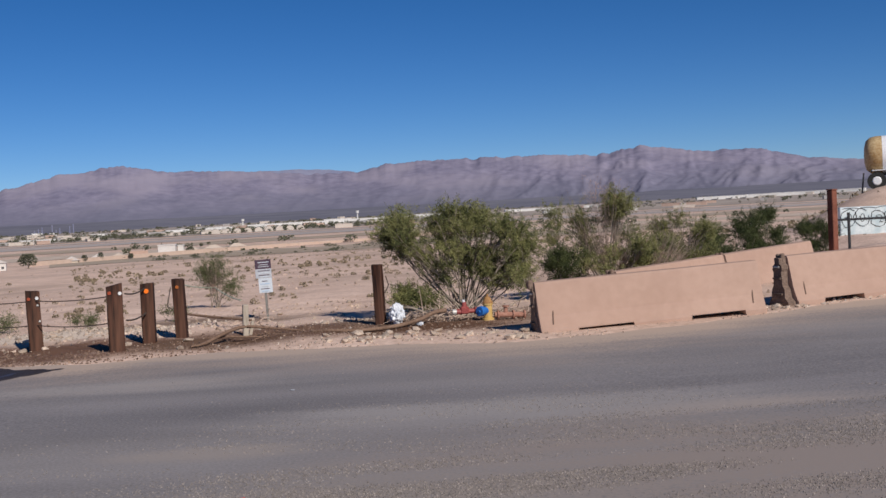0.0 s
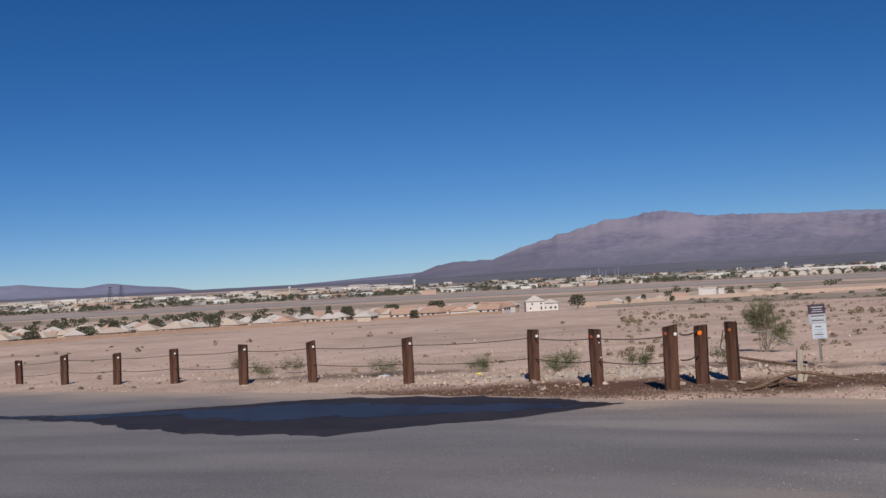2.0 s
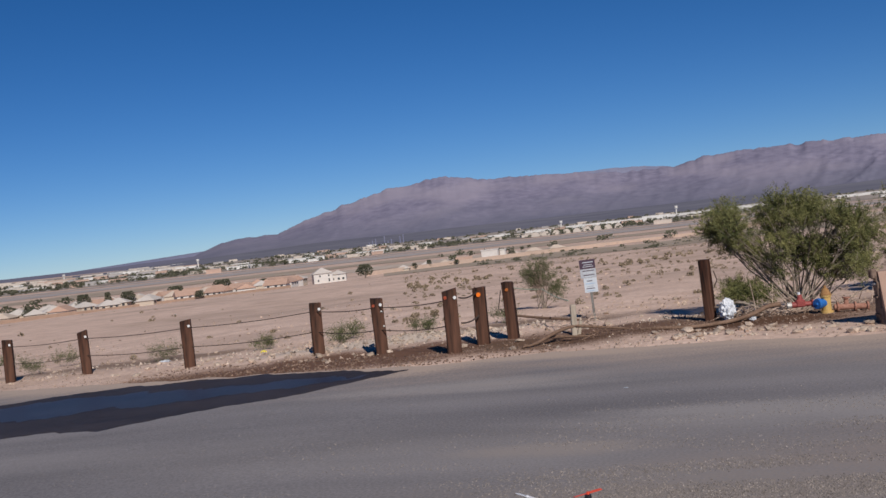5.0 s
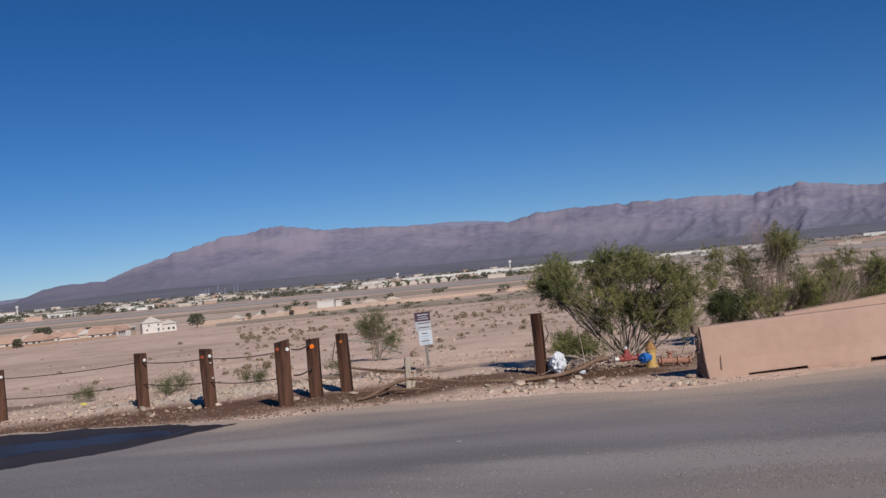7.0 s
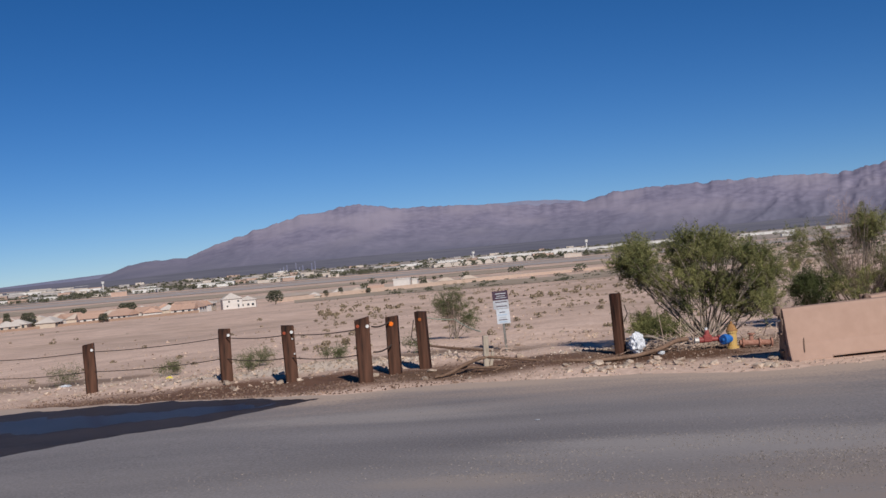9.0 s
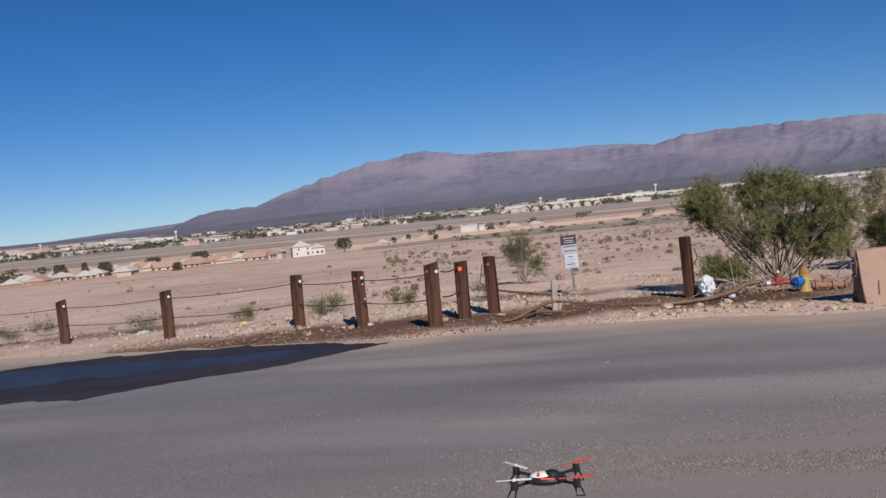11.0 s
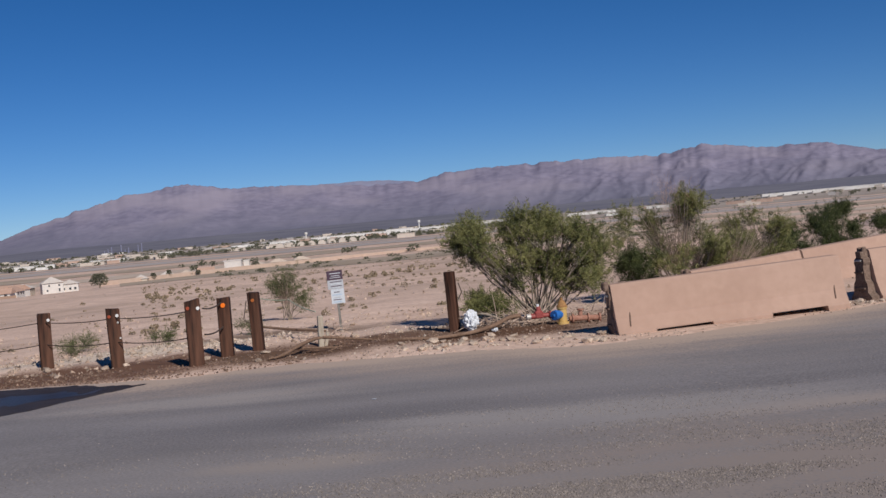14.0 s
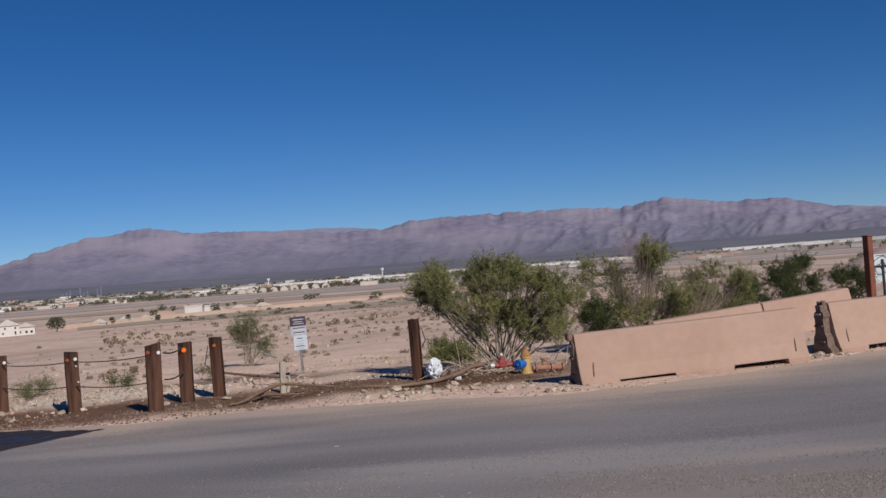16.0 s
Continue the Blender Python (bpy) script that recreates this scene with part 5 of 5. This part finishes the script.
for i in range(2700):
    kind = r.random()
    if kind < 0.05:
        a, d = r.uniform(36, 54), r.uniform(480, 760)
    elif kind < 0.5:
        a, d = r.uniform(-4, 54), r.uniform(1380, 1700)
    elif kind < 0.985:
        a, d = r.uniform(-4 if r.random() < 0.6 else -22, 54), r.uniform(1500, 2600)
    else:
        a, d = r.uniform(-22, 20), r.uniform(560, 780)
    s = r.uniform(3, 6.5) if d > 1000 else r.uniform(2.5, 5)
    p = far(a, d, 1.0)
    pieces.append(clump(r, (p[0], p[1], p[2] - 0.5), s * r.uniform(1, 2.4), s * 0.7, 30, s * 0.17))
for i in range(150):
    a, d = r.uniform(-14, 15), r.uniform(440, 570)
    s = r.uniform(1.2, 2.6)
    p = far(a, d)
    pieces.append(clump(r, (p[0], p[1], p[2] - 0.3), s * r.uniform(1.2, 3.0), s * 0.6, 34, s * 0.16))
v, f = merge(pieces)
tagged(raw("far_trees", v, f, DARKTREE), "dark green trees among the far town", "trees", kind="stuff")

# ---- desert scrub and stones ----
SCRUBLEAF = mat("dry_scrub_leaf", (0.15, 0.115, 0.075), (0.27, 0.215, 0.15), 0.8, 6, 0.95, bump=0, spread=0.4)
pieces = []
r = random.Random(91)
count = 0
while count < 1300:
    a = r.uniform(-24, 52)
    d = 24 * (430 / 24) ** (r.random() ** 0.62) if count % 2 else 1 / (1 / 430 + (1 / 25 - 1 / 430) * r.random())
    dens = 0.5 + 0.9 * nz(-d * math.sin(radians(a)), d * math.cos(radians(a)), 0.02, 40)
    if a > 19:
        dens *= 0.12 if d > 45 else 0.35
    if r.random() > dens:
        continue
    p = far(a, d)
    w = r.uniform(0.12, 0.42) if d < 80 else r.uniform(0.35, 1.1)
    w *= 0.6 if a > 19 else 0.8
    n = 46 if d < 60 else 18 if d < 150 else 8
    pieces.append(clump(r, (p[0], p[1], p[2] - 0.04), w, w * r.uniform(0.35, 0.7), n, w * (0.10 if d < 60 else 0.17)))
    count += 1
v, f = merge(pieces)
tagged(raw("desert_scrub", v, f, SCRUBLEAF), "scattered dry brown scrub on the desert floor", "scrub", kind="stuff")


def stone_mesh(seed):
    rr = random.Random(seed)
    bm = bmesh.new()
    bmesh.ops.create_icosphere(bm, subdivisions=1, radius=0.5)
    for q in bm.verts:
        q.co *= rr.uniform(0.75, 1.2)
        q.co.z *= 0.62
    me = bpy.data.meshes.new("rock")
    bm.to_mesh(me)
    bm.free()
    me.materials.append(ROCK)
    return me


stones = [stone_mesh(s) for s in range(7)]
r = random.Random(15)


def rock(x, y, s):
    ob = new("rock", r.choice(stones))
    ob.matrix_world = pose(x, y, land(x, y) + s * 0.12, r.uniform(-20, 20), r.uniform(-20, 20), r.uniform(0, 360)) @ Matrix.Diagonal((s * r.uniform(0.8, 1.4), s, s * r.uniform(0.7, 1.1), 1))
    tagged(ob, "pale angular stone on the ground by the road", "rock", "stones along the road edge")


for _ in range(60):
    x = r.uniform(-1.6, 1.3)
    rock(x, edge(x) + 0.25 + r.random() * 1.3, r.choice([0.05, 0.06, 0.07, 0.09, 0.12, 0.15]) * r.uniform(0.8, 1.2))
for _ in range(60):
    rock(r.gauss(-6.4, 1.8), r.gauss(17.9, 0.7), r.uniform(0.05, 0.16))
for _ in range(45):
    x = r.uniform(4.4, 8.5)
    rock(x, edge(x) + 0.15 + abs(r.gauss(0, 0.35)), r.uniform(0.04, 0.11))
for _ in range(70):
    x = r.uniform(-22, -3)
    rock(x, edge(x) + r.uniform(0.6, 5.5), r.uniform(0.05, 0.15))
for _ in range(40):
    rock(r.uniform(-4, 4), r.uniform(17, 24), r.uniform(0.06, 0.16))

pieces = []
tet = [Vector((1, 0, -0.4)), Vector((-0.5, 0.87, -0.4)), Vector((-0.5, -0.87, -0.4)), Vector((0, 0, 0.75))]
for i in range(5200):
    x = r.uniform(-24, 9)
    e = abs(r.gauss(0, 1.0)) if i % 3 else r.uniform(0, 9)
    if i % 3 == 1:
        e *= 0.5
    if -11 < x < -2.8 and e < 1.5 and i % 9:
        continue
    y = edge(x) - 0.08 + e
    if r.random() > 0.55 + 1.1 * nz(x, y, 0.9, 14):
        continue
    s = r.uniform(0.006, 0.019) * (1.4 if e > 2 else 1)
    q = Matrix.Rotation(r.uniform(0, 6.28), 3, "Z") @ Matrix.Rotation(r.uniform(-0.7, 0.7), 3, "X")
    c = Vector((x, y, land(x, y) + 0.012))
    pieces.append(([c + (q @ t) * s * r.uniform(0.7, 1.4) for t in tet], [(0, 1, 3), (1, 2, 3), (2, 0, 3), (0, 2, 1)]))
v, f = merge(pieces)
tagged(raw("roadside_gravel", v, f, GRAVEL), "loose pale gravel along the road edge", "gravel", kind="stuff")

RUBBLE = mat("pale_grey_rubble", (0.30, 0.24, 0.20), (0.52, 0.44, 0.375), 5, 40, 0.95, bump=0.0, spread=0.35)
pieces = []
for cx, cy, sx, sy, m in ((-6.3, 17.9, 1.5, 0.45, 850), (-4.4, 17.4, 0.8, 0.5, 200), (-9.6, 19.0, 1.5, 0.5, 230), (-13.2, 19.9, 2.0, 0.5, 220), (-1.4, 17.6, 1.0, 0.6, 160), (0.0, 14.6, 1.2, 0.35, 90), (5.6, 15.6, 0.8, 0.2, 200)):
    for i in range(m):
        x, y = r.gauss(cx, sx), r.gauss(cy, sy)
        if y < edge(x) + 0.05:
            continue
        s = r.choice((0.010, 0.013, 0.018, 0.024, 0.04)) * r.uniform(0.7, 1.2)
        q = Matrix.Rotation(r.uniform(0, 6.28), 3, "Z") @ Matrix.Rotation(r.uniform(-0.7, 0.7), 3, "X")
        c = Vector((x, y, land(x, y) + s * 0.3))
        pieces.append(([c + (q @ t) * s * r.uniform(0.7, 1.4) for t in tet], [(0, 1, 3), (1, 2, 3), (2, 0, 3), (0, 2, 1)]))
v, f = merge(pieces)
tagged(raw("rubble", v, f, RUBBLE), "heap of pale grey broken rubble behind the fence", "rubble", kind="stuff")

# clods and wet stones in the mud
pieces = []
for i in range(2600):
    if i % 3:
        x = r.uniform(-11, -2.8)
        y = edge(x) + 0.05 + 1.5 * r.random() ** 1.4
    else:
        x, y = r.gauss(-0.9, 1.3), r.gauss(16.1, 0.45)
        if y < edge(x) + 0.3:
            continue
    s = r.uniform(0.007, 0.026)
    q = Matrix.Rotation(r.uniform(0, 6.28), 3, "Z") @ Matrix.Rotation(r.uniform(-0.7, 0.7), 3, "X")
    c = Vector((x, y, land(x, y) + s * 0.25))
    pieces.append(([c + (q @ t) * s * r.uniform(0.7, 1.5) for t in tet], [(0, 1, 3), (1, 2, 3), (2, 0, 3), (0, 2, 1)]))
v, f = merge(pieces)
tagged(raw("mud_clods", v, f, MUD), "wet brown clods of earth in the mud", "mud", kind="stuff")

# loose stone chips on the worn part of the road
CHIPS = mat("pale_stone_chip", (0.165, 0.145, 0.134), (0.275, 0.240, 0.220), 5, 40, 0.95, bump=0.0, spread=0.4)
pieces = []
for cx, cy, sx, sy, m in ((2.2, 6.8, 1.9, 0.8, 52000), (-0.3, 6.5, 1.5, 0.5, 18000), (2.5, 8.4, 2.0, 0.16, 3000), (0.8, 5.6, 1.8, 0.4, 10000), (1.6, 8.2, 3.0, 1.1, 22000)):
    for i in range(m):
        x, y = r.gauss(cx, sx), r.gauss(cy, sy)
        if r.random() > 0.42 + 1.9 * nz(x * 0.5, y * 2.4, 1.0, 77):
            continue
        s = r.uniform(0.0022, 0.0066)
        q = Matrix.Rotation(r.uniform(0, 6.28), 3, "Z")
        c = Vector((x, y, side(x) + 0.003))
        pieces.append(([c + (q @ t) * s * r.uniform(0.7, 1.4) for t in tet], [(0, 1, 3), (1, 2, 3), (2, 0, 3), (0, 2, 1)]))
v, f = merge(pieces)
tagged(raw("road_chips", v, f, CHIPS), "loose pale stone chips on the worn road", "gravel", kind="stuff")

# pale pebbles strewn over the nearer desert
pieces = []
for i in range(5200):
    d = 1 / (1 / 60 + (1 / 17 - 1 / 60) * r.random())
    a = r.uniform(-22, 52)
    x, y = -d * math.sin(radians(a)), d * math.cos(radians(a))
    if y < edge(x) + 1.2 or r.random() > 0.35 + 1.2 * nz(x, y, 0.35, 51) + 0.6 * math.exp(-((x + 6.5) / 3) ** 2 - ((y - 18) / 1.2) ** 2):
        continue
    s = r.uniform(0.012, 0.05) * (0.7 + d / 40)
    q = Matrix.Rotation(r.uniform(0, 6.28), 3, "Z") @ Matrix.Rotation(r.uniform(-0.7, 0.7), 3, "X")
    c = Vector((x, y, land(x, y) + 0.01))
    pieces.append(([c + (q @ t) * s * r.uniform(0.7, 1.4) for t in tet], [(0, 1, 3), (1, 2, 3), (2, 0, 3), (0, 2, 1)]))
v, f = merge(pieces)
tagged(raw("desert_pebbles", v, f, GRAVEL), "pale pebbles strewn over the desert ground", "pebbles", kind="stuff")

# ---- parked aircraft on the far airfield ----
PLANE = mat("grey_aircraft_paint", (0.10, 0.095, 0.10), (0.17, 0.165, 0.17), 0.3, 2, 0.6, bump=0)


def aircraft(at, yaw):
    ob = empty("aircraft", pose(*at, 0, 0, yaw), "small dark grey aircraft parked on the far airfield", "aircraft", "aircraft parked in a row")
    v, f = tube([(-7.5, 0, 2.2), (-6, 0, 2.2), (0, 0, 2.3), (5, 0, 2.4), (8, 0, 2.6)], [0.1, 0.9, 1.1, 1.0, 0.4], 8)
    raw("fuselage", v, f, PLANE, ob)
    for s in (-1, 1):
        raw("wing", [(-1.5, s * 0.8, 2.2), (3.5, s * 0.8, 2.2), (4.2, s * 6, 2.3), (2.4, s * 6, 2.3), (-1.5, s * 0.8, 2.4), (3.5, s * 0.8, 2.4), (4.2, s * 6, 2.4), (2.4, s * 6, 2.4)],
            [(0, 1, 2, 3), (4, 7, 6, 5), (0, 4, 5, 1), (1, 5, 6, 2), (2, 6, 7, 3), (3, 7, 4, 0)], PLANE, ob)
    raw("tail_fin", [(5, -0.1, 2.8), (8, -0.1, 2.8), (8.6, -0.1, 5.4), (7.2, -0.1, 5.4), (5, 0.1, 2.8), (8, 0.1, 2.8), (8.6, 0.1, 5.4), (7.2, 0.1, 5.4)],
        [(0, 1, 2, 3), (4, 7, 6, 5), (0, 4, 5, 1), (1, 5, 6, 2), (2, 6, 7, 3), (3, 7, 4, 0)], PLANE, ob)
    for gx, gy in ((-5, 0), (1.5, -1.5), (1.5, 1.5)):
        bm = bmesh.new()
        add_cyl(bm, 0.35, 0.35, 2.0, Matrix.Translation((gx, gy, 1.0)), 6)
        part("wheel_strut", bm, PLANE, ob)
    return ob


plane = aircraft(far(-11.3, 1900), 25)
for k in range(1, 9):
    copy_thing(plane, pose(*far(-11.3 - 0.72 * k, 1900 + 8 * k), 0, 0, 20 + 3 * (k % 4)))

# ---- small quadcopter hovering over the road ----
DBLK = mat("black_plastic", (0.012, 0.012, 0.014), (0.03, 0.03, 0.034), 60, 300, 0.4, bump=0)
DRED = mat("red_plastic", (0.62, 0.06, 0.03), (0.72, 0.10, 0.05), 60, 300, 0.4, bump=0)
DWHT = mat("white_plastic", (0.70, 0.70, 0.72), (0.8, 0.8, 0.82), 60, 300, 0.35, bump=0)


def quadcopter(m):
    ob = new("quadcopter")
    ob.matrix_world = m
    tagged(ob, "small black, white and red toy quadcopter hovering low over the road", "drone")
    bm = bmesh.new()
    bmesh.ops.create_uvsphere(bm, u_segments=20, v_segments=10, radius=1, matrix=Matrix.Diagonal((0.050, 0.029, 0.013, 1)))
    part("hull", bm, DBLK, ob, "black rounded hull", True)
    bm = bmesh.new()
    bmesh.ops.create_uvsphere(bm, u_segments=18, v_segments=10, radius=1, matrix=pose(-0.008, 0, 0.006) @ Matrix.Diagonal((0.030, 0.019, 0.0125, 1)))
    part("canopy", bm, DWHT, ob, "glossy white canopy", True)
    for s in (-1, 1):
        bm = bmesh.new()
        add_box(bm, 0.034, 0.005, 0.008, pose(0.004, s * 0.0225, 0.006, s * -20, 4, 0), 0.002)
        part("side_panel", bm, DRED, ob, "red side panel")
    bm = bmesh.new()
    add_box(bm, 0.009, 0.034, 0.010, Matrix.Translation((-0.016, 0, 0.013)), 0.0035)
    part("canopy_stripe", bm, DRED, ob, "red stripe")
    bm = bmesh.new()
    bmesh.ops.create_uvsphere(bm, u_segments=16, v_segments=8, radius=1, matrix=pose(0.014, 0, 0.010) @ Matrix.Diagonal((0.020, 0.016, 0.012, 1)))
    part("windscreen", bm, DBLK, ob, "black windscreen")
    for i, (sx, sy) in enumerate(((-1, -1), (1, -1), (-1, 1), (1, 1))):
        ex, ey = sx * 0.070, sy * 0.055
        v, f = tube([(sx * 0.022, sy * 0.015, 0.002), (sx * 0.045, sy * 0.035, 0.003), (ex, ey, 0.003)], [0.005, 0.004, 0.004], 6)
        arm = raw("arm", v, f, DBLK, ob, "black arm")
        bm = bmesh.new()
        add_cyl(bm, 0.0095, 0.008, 0.018, Matrix.Translation((ex, ey, 0.006)), 10)
        part("motor", bm, DBLK, arm, "motor housing")
        k = sx * 0.004
        loop = [(ex - 0.005, ey, 0.0), (ex - 0.007 + k, ey, -0.010), (ex - 0.010 + 2 * k, ey, -0.023), (ex + 0.008 + 2 * k, ey, -0.024), (ex + 0.007 + k, ey, -0.010), (ex + 0.005, ey, 0.0)]
        v, f = tube(loop, 0.0024, 6)
        raw("landing_leg", v, f, DBLK, arm, "black looped landing leg")
        a = radians((4, 8, 132, 38)[i])
        bm = bmesh.new()
        for s in (-1, 1):
            add_box(bm, 0.038, 0.008, 0.0012, pose(ex, ey, 0.019, 0, 0, math.degrees(a)) @ pose(s * 0.021, 0, 0, s * 9, 0, 0))
        add_cyl(bm, 0.004, 0.003, 0.006, Matrix.Translation((ex, ey, 0.019)), 8)
        part("propeller", bm, DRED if sx > 0 else DWHT, ob, "red propeller" if sx > 0 else "white propeller")
    return ob


quadcopter(pose(-0.69, 3.33, 0.785, 3, 1, 9)).scale = (1.43, 1.43, 1.43)
